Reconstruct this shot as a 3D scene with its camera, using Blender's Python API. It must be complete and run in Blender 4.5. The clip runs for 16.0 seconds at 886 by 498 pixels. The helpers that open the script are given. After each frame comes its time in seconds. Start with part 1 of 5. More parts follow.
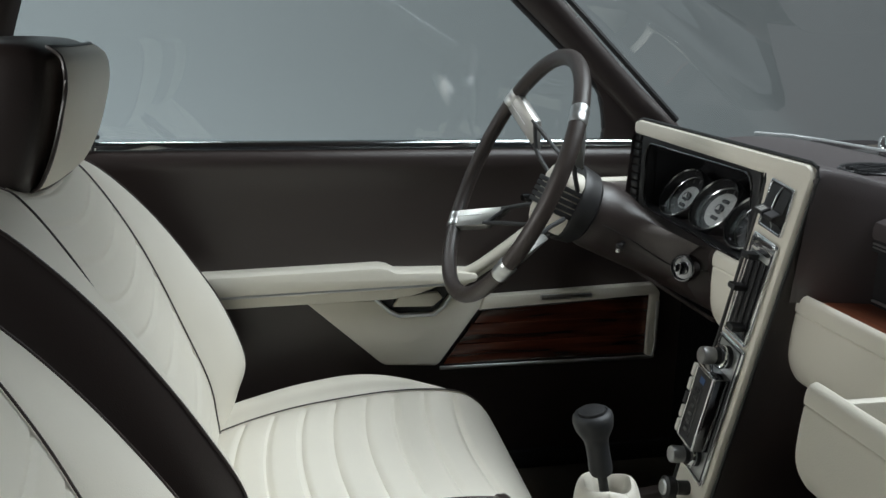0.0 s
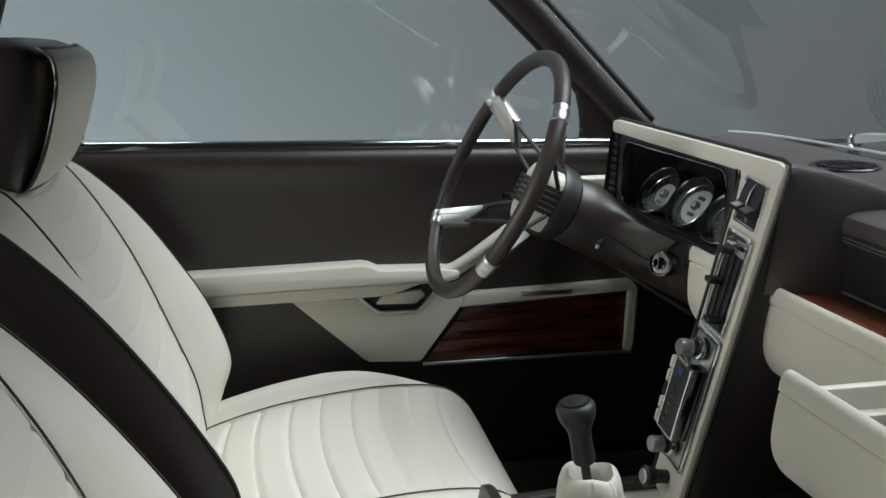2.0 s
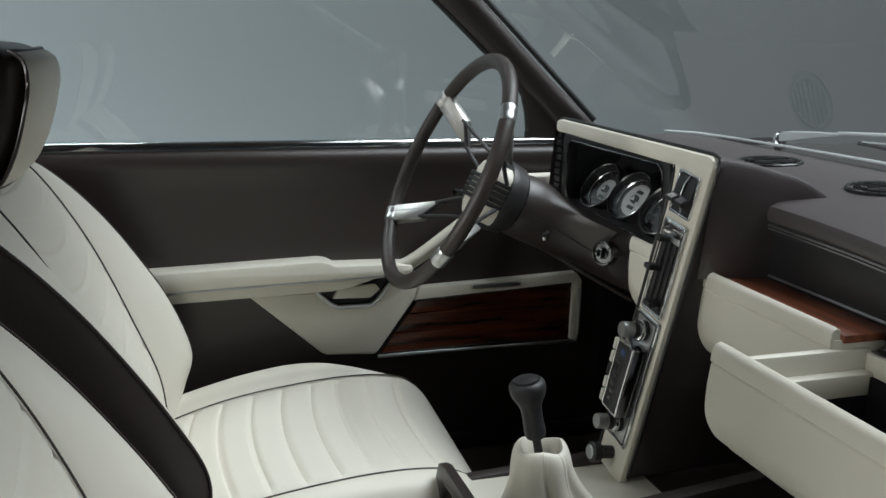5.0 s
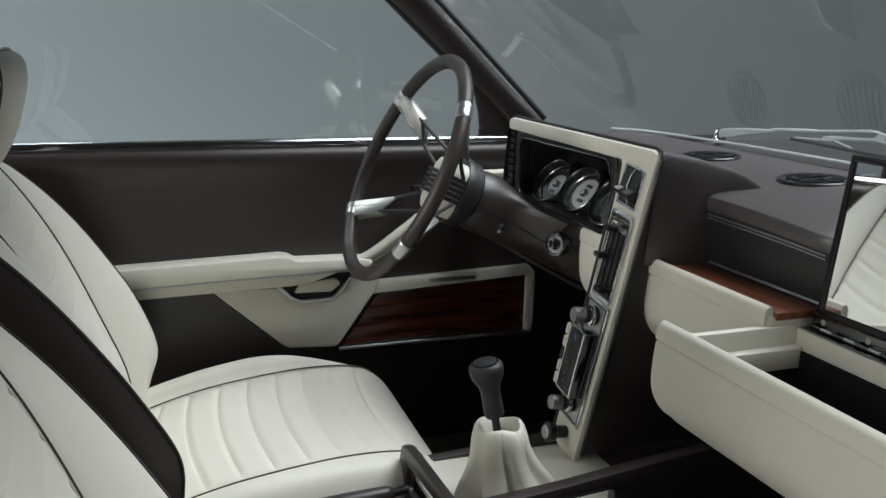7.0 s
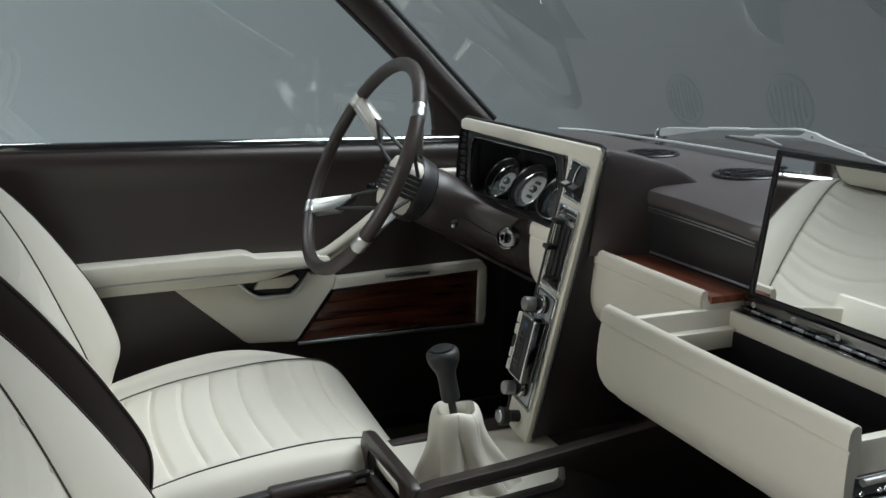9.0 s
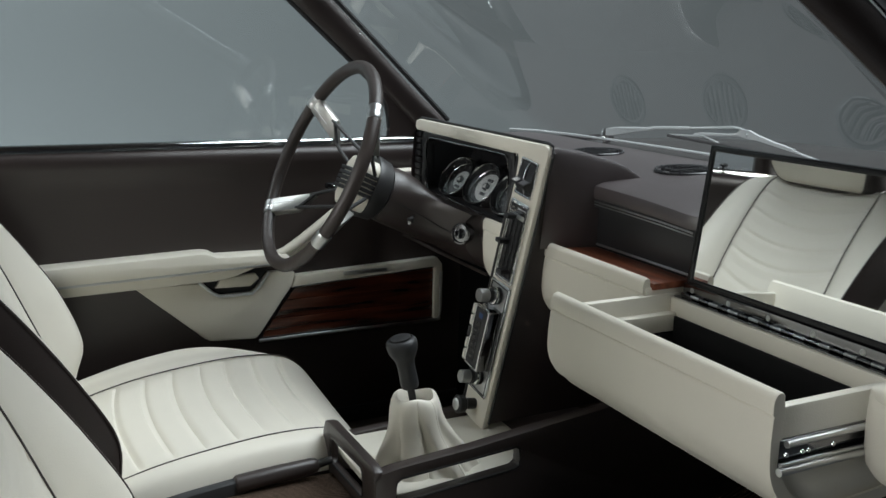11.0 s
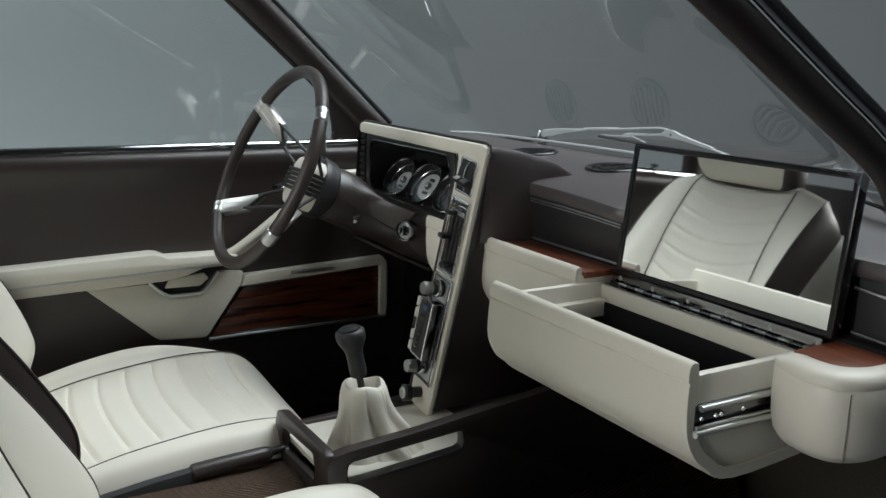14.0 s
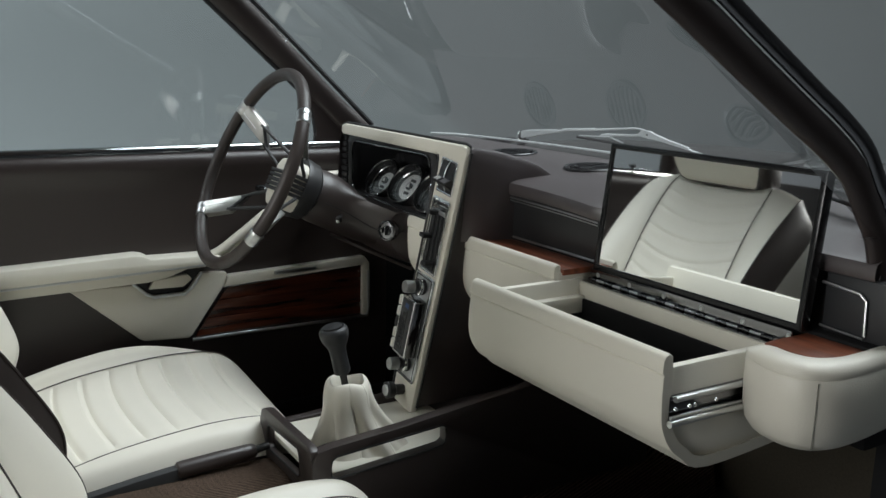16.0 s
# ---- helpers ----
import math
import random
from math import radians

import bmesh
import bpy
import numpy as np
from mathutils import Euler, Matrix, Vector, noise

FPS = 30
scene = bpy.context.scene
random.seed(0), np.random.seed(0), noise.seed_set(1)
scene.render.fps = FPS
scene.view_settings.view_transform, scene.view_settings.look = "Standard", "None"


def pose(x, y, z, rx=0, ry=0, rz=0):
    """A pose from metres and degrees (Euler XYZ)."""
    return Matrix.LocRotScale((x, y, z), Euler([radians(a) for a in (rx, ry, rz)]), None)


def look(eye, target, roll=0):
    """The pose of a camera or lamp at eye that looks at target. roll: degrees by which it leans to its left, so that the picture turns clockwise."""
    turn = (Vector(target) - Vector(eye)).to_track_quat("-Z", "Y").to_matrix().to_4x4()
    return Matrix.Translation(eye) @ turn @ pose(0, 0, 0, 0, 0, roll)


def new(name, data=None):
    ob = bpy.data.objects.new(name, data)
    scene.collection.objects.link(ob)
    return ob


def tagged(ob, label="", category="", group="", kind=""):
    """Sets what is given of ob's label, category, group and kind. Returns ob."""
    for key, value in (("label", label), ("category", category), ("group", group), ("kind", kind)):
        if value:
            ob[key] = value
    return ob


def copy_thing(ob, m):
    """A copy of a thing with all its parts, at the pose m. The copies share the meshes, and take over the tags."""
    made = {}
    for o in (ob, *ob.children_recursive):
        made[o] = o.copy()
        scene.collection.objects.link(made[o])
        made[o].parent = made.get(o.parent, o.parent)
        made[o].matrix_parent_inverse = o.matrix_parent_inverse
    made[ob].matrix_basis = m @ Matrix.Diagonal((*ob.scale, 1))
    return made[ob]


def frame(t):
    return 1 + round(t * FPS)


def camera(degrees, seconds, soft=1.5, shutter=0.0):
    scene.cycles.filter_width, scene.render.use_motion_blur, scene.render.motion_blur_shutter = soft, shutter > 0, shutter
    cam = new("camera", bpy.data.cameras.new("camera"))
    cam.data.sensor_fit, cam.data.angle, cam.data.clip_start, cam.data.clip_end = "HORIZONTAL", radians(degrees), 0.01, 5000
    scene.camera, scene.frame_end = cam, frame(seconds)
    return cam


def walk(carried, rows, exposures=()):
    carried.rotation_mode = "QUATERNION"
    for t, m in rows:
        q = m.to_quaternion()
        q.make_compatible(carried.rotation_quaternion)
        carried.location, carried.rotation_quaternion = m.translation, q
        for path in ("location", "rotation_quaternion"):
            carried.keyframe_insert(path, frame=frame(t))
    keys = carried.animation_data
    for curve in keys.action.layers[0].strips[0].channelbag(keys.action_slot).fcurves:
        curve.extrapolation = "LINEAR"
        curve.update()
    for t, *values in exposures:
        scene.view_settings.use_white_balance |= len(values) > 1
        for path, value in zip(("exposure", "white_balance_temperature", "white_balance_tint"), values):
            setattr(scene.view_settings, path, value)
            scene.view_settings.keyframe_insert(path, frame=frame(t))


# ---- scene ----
cam = camera(53.0, 16.0)
PATH = [
    (0, (-0.3663, -0.9279, 1.0743), (0.0149, 0.9368, 0.603), 1),
    (0.5, (-0.3673, -0.9319, 1.0733), (0.0207, 0.9309, 0.6039), 1),
    (1, (-0.3722, -0.9377, 1.0743), (0.0286, 0.923, 0.6049), 1),
    (1.5, (-0.3771, -0.9446, 1.0743), (0.0364, 0.9123, 0.6059), 1),
    (2, (-0.384, -0.9524, 1.0753), (0.0492, 0.9005, 0.6069), 1),
    (2.5, (-0.3859, -0.9622, 1.0753), (0.058, 0.8878, 0.6088), 1),
    (3, (-0.3938, -0.9711, 1.0743), (0.0717, 0.874, 0.6098), 1.1),
    (5.5, (-0.4261, -1.0338, 1.0743), (0.1511, 0.7829, 0.6186), 1.1),
    (6, (-0.4349, -1.0485, 1.0743), (0.1687, 0.7594, 0.6196), 1.1),
    (6.5, (-0.4418, -1.0622, 1.0733), (0.1863, 0.7378, 0.6216), 1.2),
    (7, (-0.4506, -1.0779, 1.0733), (0.203, 0.7133, 0.6235), 1.2),
    (7.5, (-0.4584, -1.0926, 1.0733), (0.2196, 0.6908, 0.6255), 1.3),
    (8, (-0.4653, -1.1082, 1.0733), (0.2373, 0.6663, 0.6275), 1.3),
    (8.5, (-0.4741, -1.122, 1.0723), (0.2539, 0.6428, 0.6304), 1.3),
    (9, (-0.4819, -1.1376, 1.0733), (0.2726, 0.6163, 0.6324), 1.3),
    (11.5, (-0.5192, -1.2082, 1.0723), (0.349, 0.4948, 0.6451), 1.2),
    (12, (-0.526, -1.2219, 1.0723), (0.3637, 0.4713, 0.6471), 1.2),
    (12.5, (-0.5319, -1.2327, 1.0723), (0.3774, 0.4507, 0.649), 1.2),
    (13, (-0.5388, -1.2454, 1.0713), (0.3892, 0.4292, 0.652), 1.2),
    (13.5, (-0.5447, -1.2542, 1.0713), (0.3999, 0.4115, 0.6539), 1.2),
    (14, (-0.5505, -1.265, 1.0713), (0.4088, 0.3939, 0.6559), 1.2),
    (14.5, (-0.5535, -1.2709, 1.0723), (0.4166, 0.3802, 0.6578), 1.1),
    (15, (-0.5594, -1.2787, 1.0704), (0.4225, 0.3674, 0.6598), 1.2),
    (15.5, (-0.5613, -1.2836, 1.0713), (0.4264, 0.3586, 0.6608), 1.1),
    (16, (-0.5633, -1.2885, 1.0713), (0.4303, 0.3498, 0.6618), 1.1),
]
walk(cam, [(t, look(eye, target, roll)) for t, eye, target, roll in PATH])

# ---- world, studio light and exposure ----
scene.view_settings.exposure = -0.06
world = bpy.data.worlds.new("studio_air")
scene.world = world
world.use_nodes = True
world.node_tree.nodes["Background"].inputs[0].default_value = (0.80, 0.90, 0.95, 1)
world.node_tree.nodes["Background"].inputs[1].default_value = 0.09


def area_lamp(name, eye, target, sx, sy, watts, colour, spread=180):
    data = bpy.data.lights.new(name, "AREA")
    data.shape, data.size, data.size_y, data.energy, data.color, data.spread = "RECTANGLE", sx, sy, watts, colour, radians(spread)
    ob = new(name, data)
    ob.matrix_world = look(eye, target)
    return ob


area_lamp("overhead_softbox", (1.85, 0.1, 3.85), (-0.1, 0.55, 0.65), 2.8, 2.6, 65, (0.92, 1.0, 1.04), 90)
# unseen fill lamp, added to brighten the dash and drawer fronts
area_lamp("rear_fill", (-3.3, -0.55, 1.55), (0.2, 0.2, 0.8), 1.9, 1.3, 27, (0.98, 0.99, 0.97), 110)
area_lamp("backdrop_light", (-1.9, 2.2, 3.4), (-0.9, 5.0, 1.0), 2.8, 0.8, 165, (0.92, 1.0, 1.03))


# ---- materials ----
def material(name, colour, rough=0.5, metal=0.0, grain=0.0, grain_size=300.0, mottle=0.08, mottle_size=9.0, coat=0.0, stretch=(1, 1, 1), spec=0.5):
    """A surface with fine relief and two scales of uneven colour and gloss."""
    m = bpy.data.materials.new(name)
    m.use_nodes = True
    nt = m.node_tree
    b = nt.nodes["Principled BSDF"]
    tc = nt.nodes.new("ShaderNodeTexCoord")
    mp = nt.nodes.new("ShaderNodeMapping")
    mp.inputs["Scale"].default_value = stretch
    nt.links.new(tc.outputs["Object"], mp.inputs[0])
    big = nt.nodes.new("ShaderNodeTexNoise")
    big.inputs["Scale"].default_value, big.inputs["Detail"].default_value = mottle_size, 5
    fine = nt.nodes.new("ShaderNodeTexNoise")
    fine.inputs["Scale"].default_value, fine.inputs["Detail"].default_value = grain_size, 3
    nt.links.new(mp.outputs[0], big.inputs[0])
    nt.links.new(mp.outputs[0], fine.inputs[0])
    mix = nt.nodes.new("ShaderNodeMixRGB")
    mix.inputs[1].default_value = (*[c * (1 - mottle) for c in colour], 1)
    mix.inputs[2].default_value = (*[min(1, c * (1 + mottle)) for c in colour], 1)
    nt.links.new(big.outputs[0], mix.inputs[0])
    nt.links.new(mix.outputs[0], b.inputs["Base Color"])
    rr = nt.nodes.new("ShaderNodeMapRange")
    rr.inputs[3].default_value, rr.inputs[4].default_value = max(0.02, rough * 0.8), min(1, rough * 1.2)
    nt.links.new(fine.outputs[0], rr.inputs[0])
    nt.links.new(rr.outputs[0], b.inputs["Roughness"])
    b.inputs["Metallic"].default_value = metal
    b.inputs["Coat Weight"].default_value = coat
    b.inputs["Coat Roughness"].default_value = 0.12
    b.inputs["Specular IOR Level"].default_value = spec
    if grain:
        bump = nt.nodes.new("ShaderNodeBump")
        bump.inputs["Strength"].default_value, bump.inputs["Distance"].default_value = grain, 0.001
        nt.links.new(fine.outputs[0], bump.inputs["Height"])
        nt.links.new(bump.outputs[0], b.inputs["Normal"])
    return m


def leather(name, colour, rough, relief, spec=0.5):
    """Leather: cell-like pores, soft stains."""
    m = material(name, colour, rough, mottle=0.06, mottle_size=6, spec=spec)
    nt = m.node_tree
    b = nt.nodes["Principled BSDF"]
    tc = nt.nodes["Texture Coordinate"]
    v = nt.nodes.new("ShaderNodeTexVoronoi")
    v.inputs["Scale"].default_value = 620
    bump = nt.nodes.new("ShaderNodeBump")
    bump.inputs["Strength"].default_value, bump.inputs["Distance"].default_value = relief, 0.0006
    nt.links.new(tc.outputs["Object"], v.inputs[0])
    nt.links.new(v.outputs[0], bump.inputs["Height"])
    nt.links.new(bump.outputs[0], b.inputs["Normal"])
    return m


def wood(name, dark, light, axis, rough=0.25, coat=0.5):
    """Lacquered veneer with grain along one axis."""
    m = material(name, light, rough, coat=coat)
    nt = m.node_tree
    b = nt.nodes["Principled BSDF"]
    tc, info = nt.nodes["Texture Coordinate"], nt.nodes.new("ShaderNodeObjectInfo")
    mp = nt.nodes.new("ShaderNodeMapping")
    mp.inputs["Scale"].default_value = (3, 42, 42) if axis == "x" else (42, 3, 42)
    shift = nt.nodes.new("ShaderNodeVectorMath")
    nt.links.new(tc.outputs["Object"], shift.inputs[0])
    nt.links.new(info.outputs["Random"], shift.inputs[1])
    nt.links.new(shift.outputs[0], mp.inputs[0])
    n = nt.nodes.new("ShaderNodeTexNoise")
    n.inputs["Scale"].default_value, n.inputs["Detail"].default_value, n.inputs["Distortion"].default_value = 1.6, 8, 0.6
    nt.links.new(mp.outputs[0], n.inputs[0])
    ramp = nt.nodes.new("ShaderNodeValToRGB")
    ramp.color_ramp.elements[0].position, ramp.color_ramp.elements[0].color = 0.34, (*dark, 1)
    ramp.color_ramp.elements[1].position, ramp.color_ramp.elements[1].color = 0.66, (*light, 1)
    nt.links.new(n.outputs[0], ramp.inputs[0])
    nt.links.new(ramp.outputs[0], b.inputs["Base Color"])
    return m


def glass(name, tint, rough=0.0, facing=0.085):
    """A thin pane: clear, with a true surface reflection."""
    m = bpy.data.materials.new(name)
    m.use_nodes = True
    nt = m.node_tree
    nt.nodes.clear()
    out = nt.nodes.new("ShaderNodeOutputMaterial")
    clear, gloss, mix, fr, power, fma = (nt.nodes.new(k) for k in ("ShaderNodeBsdfTransparent", "ShaderNodeBsdfGlossy", "ShaderNodeMixShader", "ShaderNodeLayerWeight", "ShaderNodeMath", "ShaderNodeMath"))
    clear.inputs[0].default_value = (*tint, 1)
    gloss.inputs["Roughness"].default_value = rough
    fr.inputs["Blend"].default_value = 0.5
    power.operation, power.inputs[1].default_value = "POWER", 5.0
    fma.operation, fma.inputs[1].default_value, fma.inputs[2].default_value = "MULTIPLY_ADD", 1 - facing, facing
    nt.links.new(fr.outputs["Facing"], power.inputs[0])
    nt.links.new(power.outputs[0], fma.inputs[0])
    nt.links.new(fma.outputs[0], mix.inputs[0])
    nt.links.new(clear.outputs[0], mix.inputs[1])
    nt.links.new(gloss.outputs[0], mix.inputs[2])
    nt.links.new(mix.outputs[0], out.inputs[0])
    return m


def ribbed(name, dark, light):
    """Corded carpet: rows of loops along the car, each loop a little different."""
    m = material(name, light, 0.95, mottle=0.3, mottle_size=160, spec=0.1)
    nt = m.node_tree
    b, tc = nt.nodes["Principled BSDF"], nt.nodes["Texture Coordinate"]
    wave = nt.nodes.new("ShaderNodeTexWave")
    wave.bands_direction = "Y"
    wave.inputs["Scale"].default_value, wave.inputs["Distortion"].default_value, wave.inputs["Detail Scale"].default_value = 95, 1.2, 4
    cell = nt.nodes.new("ShaderNodeTexVoronoi")
    cell.inputs["Scale"].default_value = 290
    mul, ramp, bump = nt.nodes.new("ShaderNodeMath"), nt.nodes.new("ShaderNodeValToRGB"), nt.nodes.new("ShaderNodeBump")
    mul.operation = "MULTIPLY_ADD"
    mul.inputs[1].default_value = -0.45
    lean = nt.nodes.new("ShaderNodeMapping")
    lean.inputs["Rotation"].default_value = (radians(45), 0, radians(8))
    nt.links.new(tc.outputs["Object"], lean.inputs[0])
    nt.links.new(lean.outputs[0], wave.inputs[0])
    nt.links.new(tc.outputs["Object"], cell.inputs[0])
    nt.links.new(cell.outputs[0], mul.inputs[0])
    nt.links.new(wave.outputs["Fac"], mul.inputs[2])
    ramp.color_ramp.elements[0].position, ramp.color_ramp.elements[0].color = 0.1, (*dark, 1)
    ramp.color_ramp.elements[1].position, ramp.color_ramp.elements[1].color = 0.85, (*light, 1)
    nt.links.new(mul.outputs[0], ramp.inputs[0])
    nt.links.new(ramp.outputs[0], b.inputs["Base Color"])
    bump.inputs["Strength"].default_value, bump.inputs["Distance"].default_value = 1.0, 0.003
    nt.links.new(mul.outputs[0], bump.inputs["Height"])
    nt.links.new(bump.outputs[0], b.inputs["Normal"])
    return m


CREAM = leather("cream_leather", (0.735, 0.70, 0.615), 0.45, 0.25)
CREAM_TRIM = leather("cream_trim", (0.725, 0.69, 0.60), 0.42, 0.30)
BROWN = leather("dark_brown_leather", (0.036, 0.0272, 0.0254), 0.38, 0.22, 0.6)
SEAM = material("shadowed_thread", (0.30, 0.29, 0.25), 0.7)
DASH = leather("dash_top_leather", (0.062, 0.051, 0.052), 0.38, 0.22, 0.95)
VENT_RIM = material("vent_rim", (0.025, 0.025, 0.027), 0.28)
VENT = material("vent_satin_black", (0.030, 0.030, 0.032), 0.24)
TICK = material("dim_gauge_mark", (0.20, 0.20, 0.20), 0.5)
STACK_GREY = material("lit_grey_plastic", (0.11, 0.11, 0.12), 0.35)
RING = material("gauge_ring_metal", (0.48, 0.49, 0.50), 0.20, 1.0, mottle=0.03)
RIM = leather("wheel_leather", (0.040, 0.031, 0.028), 0.40, 0.5)
BLACK = material("black_plastic", (0.018, 0.018, 0.019), 0.42, grain=0.15, grain_size=900)
SOFT_BLACK = material("black_rubber", (0.023, 0.024, 0.026), 0.5, grain=0.2, grain_size=700)
FELT = material("black_felt", (0.016, 0.016, 0.017), 0.95, grain=0.5, grain_size=900, spec=0.1)
CHROME = material("chrome", (0.82, 0.83, 0.84), 0.10, 1.0, mottle=0.03)
SPOKE = material("spoke_aluminium", (0.47, 0.47, 0.45), 0.33, 0.85, grain=0.05, grain_size=500)
STEEL = material("dark_steel", (0.26, 0.26, 0.27), 0.14, 1.0, mottle=0.02)
SILVER = material("silver_satin", (0.78, 0.80, 0.81), 0.35, 0.30, mottle=0.04)
SATIN = material("brushed_metal", (0.60, 0.61, 0.61), 0.30, 1.0, grain=0.2, grain_size=400, stretch=(1, 1, 14))
CARPET = ribbed("brown_carpet", (0.050, 0.035, 0.027), (0.21, 0.145, 0.105))
DARK_CARPET = material("dark_carpet", (0.085, 0.072, 0.054), 0.95, grain=1.0, grain_size=420, mottle=0.3, mottle_size=200)
WOOD_X = wood("rosewood_door", (0.026, 0.009, 0.006), (0.125, 0.030, 0.014), "x")
WOOD_Y = wood("rosewood_shelf", (0.130, 0.036, 0.017), (0.290, 0.085, 0.038), "y", 0.4, 0.15)
DIAL = material("dial_black", (0.022, 0.022, 0.024), 0.42)
DIAL_PALE = material("dial_silver", (0.60, 0.62, 0.61), 0.5)
KNOB_METAL = material("knob_metal", (0.42, 0.42, 0.42), 0.36, 0.9, grain=0.1, grain_size=600)
IVORY = material("ivory_button", (0.62, 0.60, 0.54), 0.4)
MARK = material("marking_white", (0.75, 0.75, 0.72), 0.5)
BLUE_MARK = material("marking_blue", (0.03, 0.07, 0.17), 0.5)
GLOSS_BLACK = material("mirror_frame_black", (0.010, 0.010, 0.011), 0.22, spec=0.35)
MIRROR = material("mirror_silver", (0.90, 0.91, 0.90), 0.02, 1.0, mottle=0.01)
PANE = glass("window_pane", (0.90, 0.925, 0.925), 0.0, 0.12)
SIDE_PANE = glass("side_window_pane", (0.93, 0.95, 0.95), 0.0, 0.060)
LENS = glass("gauge_lens", (0.97, 0.97, 0.97), 0.02, 0.05)
PAINT = material("brown_paint", (0.045, 0.036, 0.032), 0.35, 0.2, coat=0.8, mottle=0.05)
DARK_WALL = material("studio_dark", (0.19, 0.192, 0.20), 0.9, mottle=0.08, mottle_size=0.7)
STUDIO_FLOOR = material("studio_floor", (0.17, 0.175, 0.18), 0.6, mottle=0.08, mottle_size=1.5)
WALL = material("studio_grey", (0.34, 0.36, 0.365), 0.9, mottle=0.05, mottle_size=0.7)


# ---- builders ----
def mesh_of(name, bm, mat, smooth=True):
    bmesh.ops.recalc_face_normals(bm, faces=bm.faces)
    me = bpy.data.meshes.new(name)
    bm.to_mesh(me)
    bm.free()
    me.materials.append(mat)
    if smooth:
        me.shade_smooth()
        me.set_sharp_from_angle(angle=radians(38))
    return me


def part(name, bm, mat, parent=None, label=""):
    ob = new(name, mesh_of(name, bm, mat))
    if parent:
        ob.parent = parent
    if label:
        tagged(ob, label)
    return ob


def thing(name, label, category, group="", kind=""):
    return tagged(new(name), label, category, group, kind)


def loft(rows, close_u=False, close_v=False, cap=False):
    """A surface through rows of points."""
    bm = bmesh.new()
    g = [[bm.verts.new(p) for p in row] for row in rows]
    nu, nv = len(g), len(g[0])
    for i in range(nu if close_u else nu - 1):
        for j in range(nv if close_v else nv - 1):
            bm.faces.new((g[i][j], g[(i + 1) % nu][j], g[(i + 1) % nu][(j + 1) % nv], g[i][(j + 1) % nv]))
    if cap:
        bm.faces.new(g[0])
        bm.faces.new(g[-1])
    return bm


def spline(pts, n):
    """n points along a smooth curve through pts."""
    pts = [Vector(p) for p in pts]
    out = []
    m = len(pts) - 1
    for k in range(n):
        f = k * m / (n - 1)
        i = min(int(f), m - 1)
        t = f - i
        p0, p1, p2, p3 = pts[max(i - 1, 0)], pts[i], pts[i + 1], pts[min(i + 2, m)]
        out.append(0.5 * (2 * p1 + (p2 - p0) * t + (2 * p0 - 5 * p1 + 4 * p2 - p3) * t * t + (3 * p1 - p0 - 3 * p2 + p3) * t ** 3))
    return out


def spline_list(values, n):
    return [p.x for p in spline([(v, 0, 0) for v in values], n)]


def tube(pts, radius, sides=10, closed=False, flat=1.0, up=(0, 0, 1)):
    """A round or flattened rod along points; radius is a number or one per point."""
    rows = []
    n = len(pts)
    pts = [Vector(p) for p in pts]
    for k, p in enumerate(pts):
        a = pts[(k - 1) % n] if closed or k else pts[k]
        b = pts[(k + 1) % n] if closed or k < n - 1 else pts[k]
        d = (b - a).normalized()
        s = d.cross(Vector(up))
        s = s.normalized() if s.length > 1e-6 else d.orthogonal().normalized()
        w = s.cross(d)
        r = radius[k] if isinstance(radius, (list, tuple)) else radius
        rows.append([p + (s * math.cos(q) + w * math.sin(q) * flat) * r for q in (2 * math.pi * j / sides for j in range(sides))])
    return loft(rows, closed, True, not closed)


def lathe(profile, m=Matrix(), sides=28, cap=True):
    """A turned shape: profile of (radius, height) about the z axis of m."""
    rows = [[m @ Vector((r * math.cos(q), r * math.sin(q), h)) for q in (2 * math.pi * j / sides for j in range(sides))] for r, h in profile]
    return loft(rows, False, True, cap)


def block(lo, hi, bevel=0.004, m=Matrix(), seg=2):
    """A box with rounded edges between two corners."""
    bm = bmesh.new()
    bmesh.ops.create_cube(bm, size=1)
    lo, hi = Vector(lo), Vector(hi)
    for v in bm.verts:
        v.co = Vector([(a + b) / 2 + c * (b - a) for a, b, c in zip(lo, hi, v.co)])
    if bevel:
        bmesh.ops.bevel(bm, geom=bm.edges[:], offset=bevel, segments=seg, affect="EDGES", profile=0.5)
    bm.transform(m)
    return bm


def plate(outline, depth, m=Matrix(), bevel=0.003, holes=()):
    """A flat plate cut to an outline of (a, b) in the xy plane of m, as deep as depth along its z."""
    bm = bmesh.new()
    loops = []
    for ring in (outline, *holes):
        vs = [bm.verts.new((a, b, 0)) for a, b in ring]
        loops += [bm.edges.new((vs[i], vs[(i + 1) % len(vs)])) for i in range(len(vs))]
    bmesh.ops.triangle_fill(bm, use_beauty=True, use_dissolve=True, edges=loops)
    res = bmesh.ops.extrude_face_region(bm, geom=bm.faces[:])
    for v in [v for v in res["geom"] if isinstance(v, bmesh.types.BMVert)]:
        v.co.z += depth
    bmesh.ops.recalc_face_normals(bm, faces=bm.faces)
    if bevel:
        sharp = [e for e in bm.edges if len(e.link_faces) == 2 and e.calc_face_angle(0) > 0.6]
        bmesh.ops.bevel(bm, geom=sharp, offset=bevel, segments=2, affect="EDGES", profile=0.5, clamp_overlap=True)
    bm.transform(m)
    return bm


